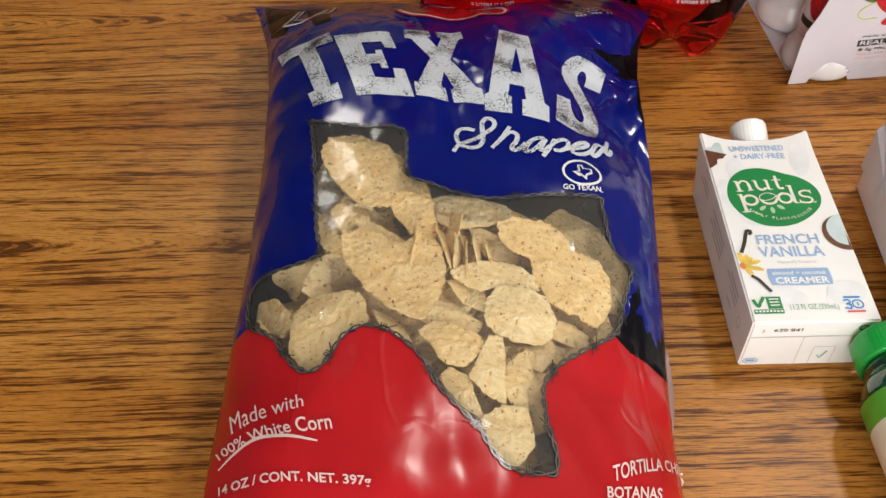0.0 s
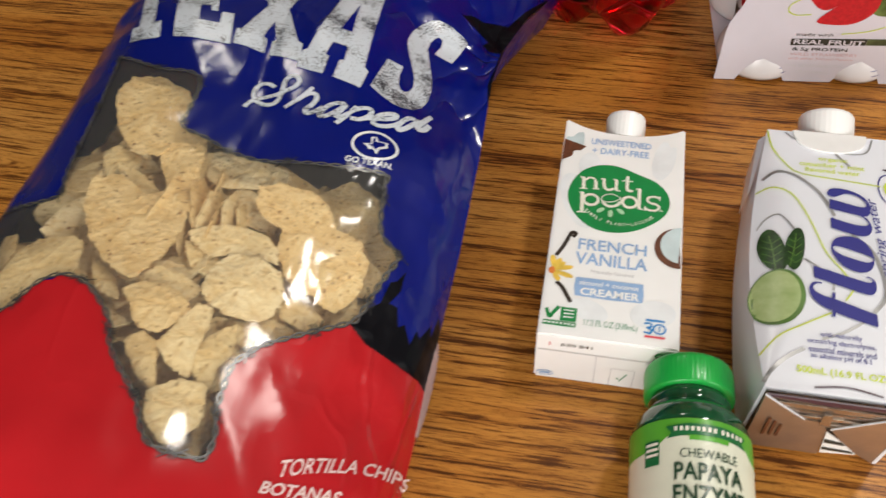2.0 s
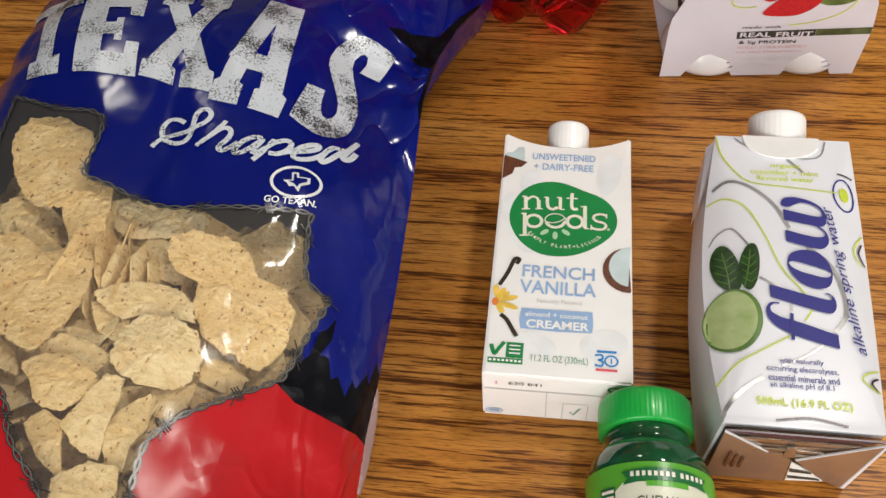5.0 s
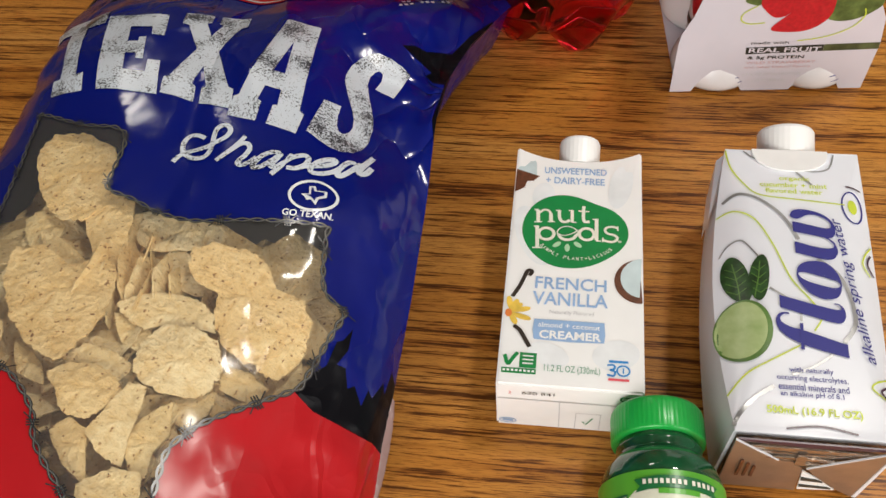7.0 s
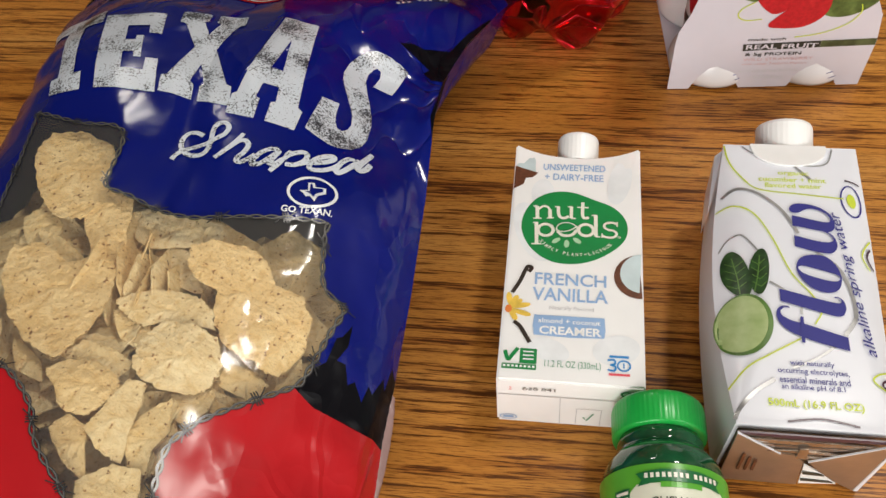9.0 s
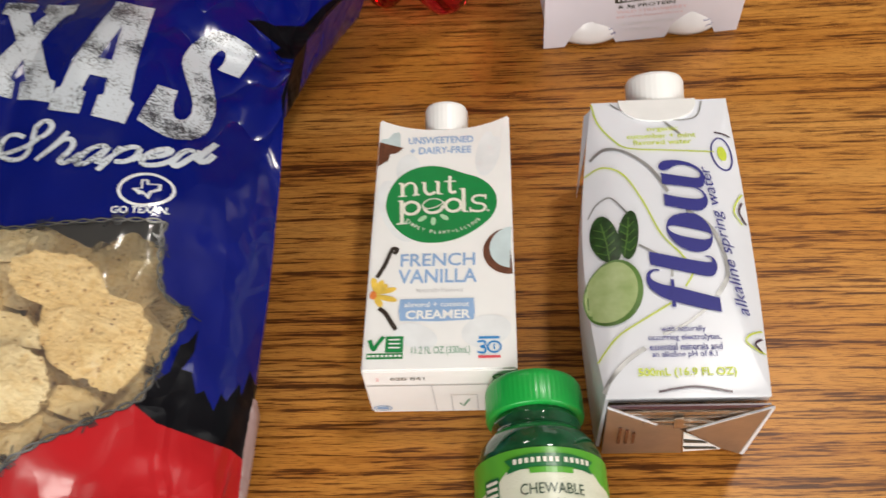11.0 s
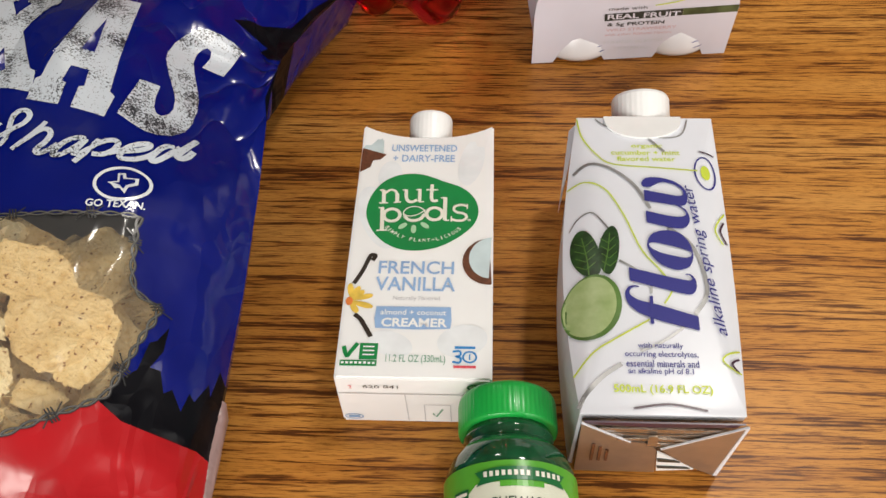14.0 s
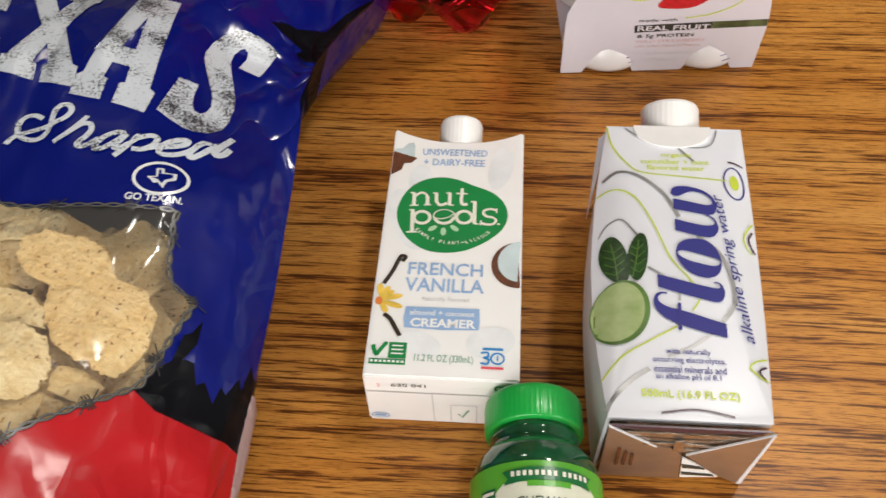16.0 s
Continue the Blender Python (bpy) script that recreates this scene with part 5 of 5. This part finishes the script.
emblem_shape([(-5.0, -25.6), (-5.0, -25.6), (-3.6, -25.7), (-3.6, -25.7), (-4.4, -39.3), (-4.4, -39.3), (-5.9, -39.1), (-5.9, -39.1)], .0015)
emblem_shape([(-12.3, -11.0), (-12.3, -11.0), (-4.8, -13.0), (4.6, -15.7), (10.9, -17.2), (13.3, -17.2), (13.8, -16.1), (12.8, -14.7), (11.1, -14.5), (11.1, -14.5), (11.3, -13.9), (11.3, -13.9), (13.3, -14.2), (15.0, -16.5), (15.3, -20.0), (14.2, -23.1), (12.3, -24.4), (9.1, -24.1), (-0.1, -21.5), (-12.4, -17.7), (-12.4, -17.7)])
emblem_band([(-3.2, 2.3), (-1.8, 6.2), (1.4, 8.6), (6.1, 9.5), (11.0, 8.2), (14.5, 3.7), (15.8, -1.6), (15.4, -6.3), (13.5, -10.1), (10.0, -11.8), (6.0, -11.5), (1.4, -8.9), (-1.8, -4.5), (-3.2, -0.4)],
            [(-2.5, 1.8), (-1.7, 2.5), (0.7, 2.6), (5.1, 1.4), (9.9, -0.1), (13.8, -1.5), (15.1, -2.7), (15.1, -3.9), (14.1, -5.0), (11.6, -5.4), (6.9, -4.3), (2.1, -2.8), (-1.3, -0.8), (-2.4, 0.9)])
emblem_shape([(-2.1, 20.6), (-2.1, 20.6), (6.3, 18.1), (12.1, 17.2), (15.2, 18.1), (15.2, 20.1), (13.6, 22.3), (11.7, 23.7), (11.7, 23.7), (-2.1, 26.5), (-2.1, 26.5), (-1.8, 32.9), (-1.8, 32.9), (6.2, 30.9), (12.9, 29.4), (15.5, 30.2), (15.4, 32.7), (13.2, 35.5), (9.5, 37.2), (6.1, 37.3), (3.3, 35.9), (1.0, 34.6), (-1.6, 34.8), (-2.6, 36.7), (-1.1, 39.5), (2.5, 40.6), (7.3, 40.1), (12.3, 38.1), (15.7, 34.8), (17.3, 30.5), (17.0, 26.5), (15.6, 24.1), (13.4, 23.4), (13.4, 23.4), (15.6, 21.3), (16.8, 17.5), (16.4, 14.1), (14.3, 11.2), (10.9, 10.6), (5.5, 11.6), (-2.4, 14.0), (-2.4, 14.0)])
part("ring_mark", laid(ring2d(.3615, .4110, .0052, .0098, .0008), lambda x, y: on_water(x, y, .0006), .004), NAVY, water_body)
water_shape("drop_mark", oval2d(.3615, .4110, .0022, .0042), LIME)
water_shape("mint_leaf", oval2d(.3040, .3655, .0060, .0135, 10, 40, .15), LEAF, .0006)
water_shape("mint_leaf", oval2d(.3140, .3660, .0044, .0130, -8, 40, .15), LEAF, .0008)
water_line([(.3050, .3540), (.3045, .3640), (.3030, .3750)], .0005, CUKE_SKIN, .0010)
water_line([(.3110, .3540), (.3135, .3650), (.3150, .3750)], .0005, CUKE_SKIN, .0011)
for k in range(4):
    y = .3570 + .0042 * k
    for cx, w in ((.3040, .0042), (.3140, .0032)):
        water_line([(cx, y), (cx - w, y + .0030)], .0004, CUKE_SKIN, .0010)
        water_line([(cx, y), (cx + w, y + .0032)], .0004, CUKE_SKIN, .0010)
water_shape("cucumber_slice", oval2d(.3050, .3370, .0122, .0168, -12, 48), CUKE_SKIN, .0009)
water_shape("cucumber_slice", oval2d(.3042, .3373, .0108, .0154, -12, 48), CUKE, .0011)

# ---- chewable tablet bottle ----
pill = empty("tablet_bottle", "dark green tablet bottle with green cap lying on its side", "supplement bottle", at=(.2745, .26, 0))
lay = pose(.2738, .2060, .0268, -90, 0, 2.0)
part("bottle_body", lathe([(.010, .001), (.0235, 0), (.0258, .0025), (.0262, .010), (.0262, .060), (.0256, .066), (.0238, .0715), (.0205, .0760), (.0178, .0785), (.0172, .0800), (.0172, .0900), (.012, .0905)], 64, lay), TABLETS, pill, smooth=True)
part("bottle_shell", lathe([(.0265, .060), (.0260, .0665), (.0242, .0720), (.0209, .0766), (.0182, .0791), (.0176, .0806), (.0186, .0822), (.0186, .0840), (.0176, .0850), (.0176, .0890)], 64, lay), PET_GREEN, pill, "glossy dark green plastic shoulder", True)
part("cap", lathe([(.0170, .0862), (.0203, .0862), (.0206, .0872), (.0206, .0985), (.0203, .1004), (.0196, .1016), (.0184, .1022), (.0176, .1019), (.0120, .1019)], 240, lay,
                  lambda a, r, h: (r * (1 + (.005 * math.cos(60 * a) if .0868 < h < .0990 and r > .0204 else 0)), h)), CAP_GREEN, pill, "glossy green plastic screw cap", True)


def on_label(u, v, up=.0003):
    """u along the girth, v along the bottle."""
    r = .0264 + up
    a = math.pi / 2 - (u + .0035) / r
    return lay @ Vector((r * math.cos(a), -r * math.sin(a), v))


def label_patch(name, u0, v0, u1, v1, material, up):
    bm = bmesh.new()
    rows = [[bm.verts.new(on_label(u0 + (u1 - u0) * i / 40, v, up)) for i in range(41)] for v in (v0, v1)]
    for i in range(40):
        bm.faces.new((rows[0][i], rows[0][i + 1], rows[1][i + 1], rows[1][i]))
    return part(name, bm, material, pill, smooth=True)


label = label_patch("label", -.060, .006, .060, .0505, LABEL_CREAM, .0002)
label_patch("label_band", -.060, .0500, .060, .0640, LABEL_GREEN, .0003)


def label_shape(name, points, material, up=.0006):
    part(name, laid(shape2d(points), lambda u, v: on_label(u, v, up), .004), material, label)


label_shape("label_edge", [(-.030, .0500), (-.022, .0520), (-.018, .0555), (.018, .0555), (.022, .0520), (.030, .0500), (.030, .0480), (-.030, .0480)], LABEL_CREAM, .0005)
label_shape("ribbon_print", [(-.0180, .0545), (-.0160, .0570), (-.0185, .0600), (-.008, .0612), (.008, .0612), (.0185, .0600), (.0160, .0570), (.0180, .0545), (.008, .0560), (-.008, .0560)], LABEL_DARK, .0008)
label_shape("ribbon_print", [(-.0085, .0535), (.0085, .0535), (.0085, .0558), (-.0085, .0558)], LABEL_GREEN, .0008)
for k in range(13):
    u = -.0148 + .00235 * k + (.0012 if k > 7 else 0)
    label_shape("print_bar", [(u, .0576), (u + .0014, .0576), (u + .0014, .0597), (u, .0597)], CREAM, .0011)


def label_words(body, v, w, h, thick):
    part("lettering", laid(into_rect(text2d(body, thick), 0, v, w, h), lambda u, vv: on_label(u, vv, .0008), .004), LABEL_TEXT, label)


label_words("CHEWABLE", .0475, .0250, .0042, .0)
label_words("PAPAYA", .0395, .0300, .0078, .02)
label_words("ENZYME", .0295, .0310, .0078, .02)
label_words("TABLETS", .0225, .0180, .0030, .0)
label_shape("seal_print", [(-.0290, .0430), (-.0215, .0430), (-.0215, .0545), (-.0290, .0545)], LABEL_DARK, .0007)
for v in (.0520, .0495, .0470):
    label_shape("print_bar", [(-.0282, v), (-.0222, v), (-.0222, v + .0013), (-.0282, v + .0013)], CREAM, .0010)

# ---- soda bottles ----


def petal(a, r, h):
    if h < .045 and r > .012:
        lobe = .5 + .5 * math.cos(5 * a + .5)
        k = 1 - h / .045
        return r * (1 - .16 * k * (1 - lobe) ** 1.5), h + .014 * k * (1 - lobe) ** 1.5
    return r, h


def soda_bottle(x, y, turn, words):
    s = empty("soda_bottle", "large clear plastic bottle full of red soda standing behind the bag", "soda bottle", "soda bottles", at=(x, y, 0))
    at = pose(x, y, 0, 0, 0, turn)
    prof = [(.004, .012), (.014, .010), (.026, .004), (.034, .0006), (.040, .0016), (.046, .008), (.0505, .020), (.0535, .034), (.0550, .050), (.0555, .075), (.0545, .090), (.0545, .180), (.0555, .195), (.0545, .210), (.047, .245), (.032, .275), (.018, .292), (.0135, .298), (.0135, .312)]
    body = part("bottle_body", lathe(prof, 100, at, petal), SODA, s, "clear red bottle with a five-footed base", True)
    part("cap", cap_mesh(.0150, .014, at @ Matrix.Translation((0, 0, .3125)), 40), CAP_WHITE, s)
    bm = text2d(words, .01)
    into_rect(bm, 0, .0610, .030, .0030)
    part("lettering", laid(bm, lambda u, v: pose(x, y, 0) @ Vector((.0556 * math.sin(u / .0556), -.0556 * math.cos(u / .0556), v)), .004), WHITE_INK, body)
    return s


soda_bottle(.214, .624, 10, "2 LITERS (2.1 QT)")
soda_bottle(.072, .628, 40, "2 LITERS (2.1 QT)")

# ---- drinkable yogurt four-pack ----
PA = Vector((.287, .552, 0))
PD = Vector((.118, .010, 0)).normalized()
PB = Vector((-PD.y, PD.x, 0))


def on_pack(u, z, out=.0004):
    p = PA + PD * u - PB * out
    return (p.x, p.y, z)


pack = empty("bottle_carrier", "white printed card carrier holding four yogurt bottles", "drink carrier", at=(.346, .61, 0))
PANEL = [(0, .0004), (.013, .0004), (.018, .010), (.0235, .0165), (.0285, .018), (.036, .014), (.040, .008), (.0443, .0004), (.0737, .0004), (.078, .008), (.082, .0145), (.0885, .0183), (.095, .0145), (.1005, .008), (.1045, .0004), (.1180, .0004),
         (.1195, .035), (.117, .054), (.110, .068), (.106, .080), (.104, .140), (.014, .140), (.0125, .080), (.0094, .0697), (.0067, .0591), (.0011, .0455), (.0002, .037)]


def card_sheet(name, depth):
    bm = shape2d(PANEL)
    new_bits = bmesh.ops.extrude_face_region(bm, geom=bm.faces[:])["geom"]
    for v in new_bits:
        if isinstance(v, bmesh.types.BMVert):
            v.co.z = .0006
    for v in bm.verts:
        p = PA + PD * v.co.x + PB * (depth + v.co.z)
        v.co = Vector((p.x, p.y, v.co.y))
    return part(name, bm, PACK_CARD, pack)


front = card_sheet("front_panel", 0)
card_sheet("back_panel", .1085)
bm = bmesh.new()
for z in (.0003, .0008):
    bm.faces.new([bm.verts.new(PA + PD * u + PB * d + Vector((0, 0, z))) for u, d in ((.004, .016), (.114, .016), (.114, .108), (.004, .108))])
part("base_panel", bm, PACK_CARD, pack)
bm = bmesh.new()
for z in (.1400, .1406):
    bm.faces.new([bm.verts.new(PA + PD * u + PB * d + Vector((0, 0, z))) for u, d in ((.014, 0), (.104, 0), (.104, .109), (.014, .109))])
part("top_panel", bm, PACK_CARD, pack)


def pack_words(body, u0, u1, z, h, material, thick=0.0, shear=0.0):
    part("lettering", laid(into_rect(text2d(body, thick, shear), (u0 + u1) / 2, z, u1 - u0, h), on_pack), material, front)


def pack_shape(name, points, material, out=.0003):
    part(name, laid(shape2d(points), lambda u, z: on_pack(u, z, out)), material, front)


pack_shape("dark_band", [(.0415, .0298), (.0868, .0312), (.0868, .0362), (.0410, .0350)], INK_DARK)
pack_shape("olive_band", [(.0869, .0312), (.1192, .0318), (.1192, .0368), (.0869, .0362)], OLIVE)
pack_words("made with", .0433, .0654, .0385, .0022, INK_DARK, .0)
pack_words("REAL FRUIT", .0430, .0855, .0328, .0036, PACK_CARD, .02)
pack_words("& 5g PROTEIN", .0434, .0770, .0268, .0032, INK_DARK, .015)
pack_words("WILD STRAWBERRY", .0431, .0848, .0231, .0022, ROSE_TEXT, .0)
pack_words("with other Natural Flavors", .0427, .0824, .0196, .0018, ROSE_TEXT, .0)
pack_words("4-7 FL OZ (207 mL) BOTTLES", .0423, .0780, .0136, .0026, PALE_GREY, .0)
pack_words("1.75 PT (828 mL)", .0500, .0697, .0086, .0026, PALE_GREY, .0)
pack_shape("strawberry_print", curve_through([(.0525, .0492), (.0600, .0465), (.0740, .0475), (.0840, .0560), (.0850, .0690), (.0800, .0760), (.0700, .0720), (.0610, .0600)], 6, True), BERRY, .0005)
pack_shape("strawberry_print", curve_through([(.0430, .0690), (.0470, .0620), (.0540, .0570), (.0610, .0600), (.0680, .0720), (.0600, .0820), (.0470, .0800)], 6, True), BERRY, .0004)
pack_shape("leaf_print", curve_through([(.0830, .0560), (.0980, .0540), (.1120, .0640), (.1080, .0760), (.0960, .0800), (.0850, .0720)], 6, True), BERRY_LEAF, .0003)
pack_shape("leaf_print", curve_through([(.0340, .0690), (.0420, .0660), (.0450, .0700), (.0380, .0740)], 6, True), BERRY_LEAF, .0003)
for pts in ([(.0480, .0535), (.0390, .0530), (.0340, .0560), (.0350, .0610), (.0420, .0660)], [(.0700, .0395), (.0850, .0420), (.0980, .0480), (.1040, .0560), (.1030, .0620)]):
    part("stem_print", laid(ribbon2d(curve_through(pts, 8), .0007), on_pack), LIME, front)


def yogurt_bottle(u, d, turn):
    c = PA + PD * u + PB * d
    at = pose(c.x, c.y, .0010, 0, 0, turn)
    b = empty("yogurt_bottle", "white plastic drinkable yogurt bottle in the card carrier", "yogurt bottle", "yogurt bottles", at=tuple(c))
    prof = [(.010, .001), (.0225, 0), (.0258, .0010), (.0272, .004), (.0270, .007), (.0258, .011), (.0236, .015), (.0206, .0185), (.0203, .024), (.0210, .034), (.0210, .095), (.0190, .108), (.0150, .118), (.0140, .124)]
    body = part("bottle_body", lathe(prof, 48, at), YOG, b, smooth=True)
    part("cap", cap_mesh(.0165, .012, at @ Matrix.Translation((0, 0, .1245)), 30), BERRY, b)

    def on_side(a0, z, r=.0213):
        return at @ Vector((r * math.cos(a0), r * math.sin(a0), z))
    for name, pts, m in (("berry_print", oval2d(math.radians(-150), .062, .42, .018), BERRY), ("leaf_print", oval2d(math.radians(-120), .074, .30, .009), BERRY_LEAF), ("dark_band", [(-3.3, .036), (-1.9, .036), (-1.9, .042), (-3.3, .042)], INK_DARK)):
        bm = shape2d(pts)
        for v in bm.verts:
            v.co.x *= .0228
        split_long(bm, .004)
        part(name, laid(bm, lambda x, z: on_side(x / .0228, z)), m, body)
    for z in (.031, .0275):
        bm = ribbon2d([(-.0228 * 3.2, z), (-.0228 * 2.1, z)], .0016)
        split_long(bm, .004)
        part("print_bar", laid(bm, lambda x, zz: on_side(x / .0228, zz, .0213)), ROSE_TEXT, body)
    for z, a0 in ((.0105, -1.22), (.0070, -1.18)):
        bm = ribbon2d([(.0267 * a0, z), (.0267 * (a0 + .22), z)], .0005)
        split_long(bm, .003)
        part("print_bar", laid(bm, lambda x, zz: on_side(x / .0267, zz, .0275 - .0010 * (zz > .0085) - .0016 * (zz > .0105))), NAVY, body)


for u, d, turn in ((.0300, .0238, 5), (.0890, .0238, 0), (.0300, .0810, -10), (.0890, .0810, 20)):
    yogurt_bottle(u, d, turn)
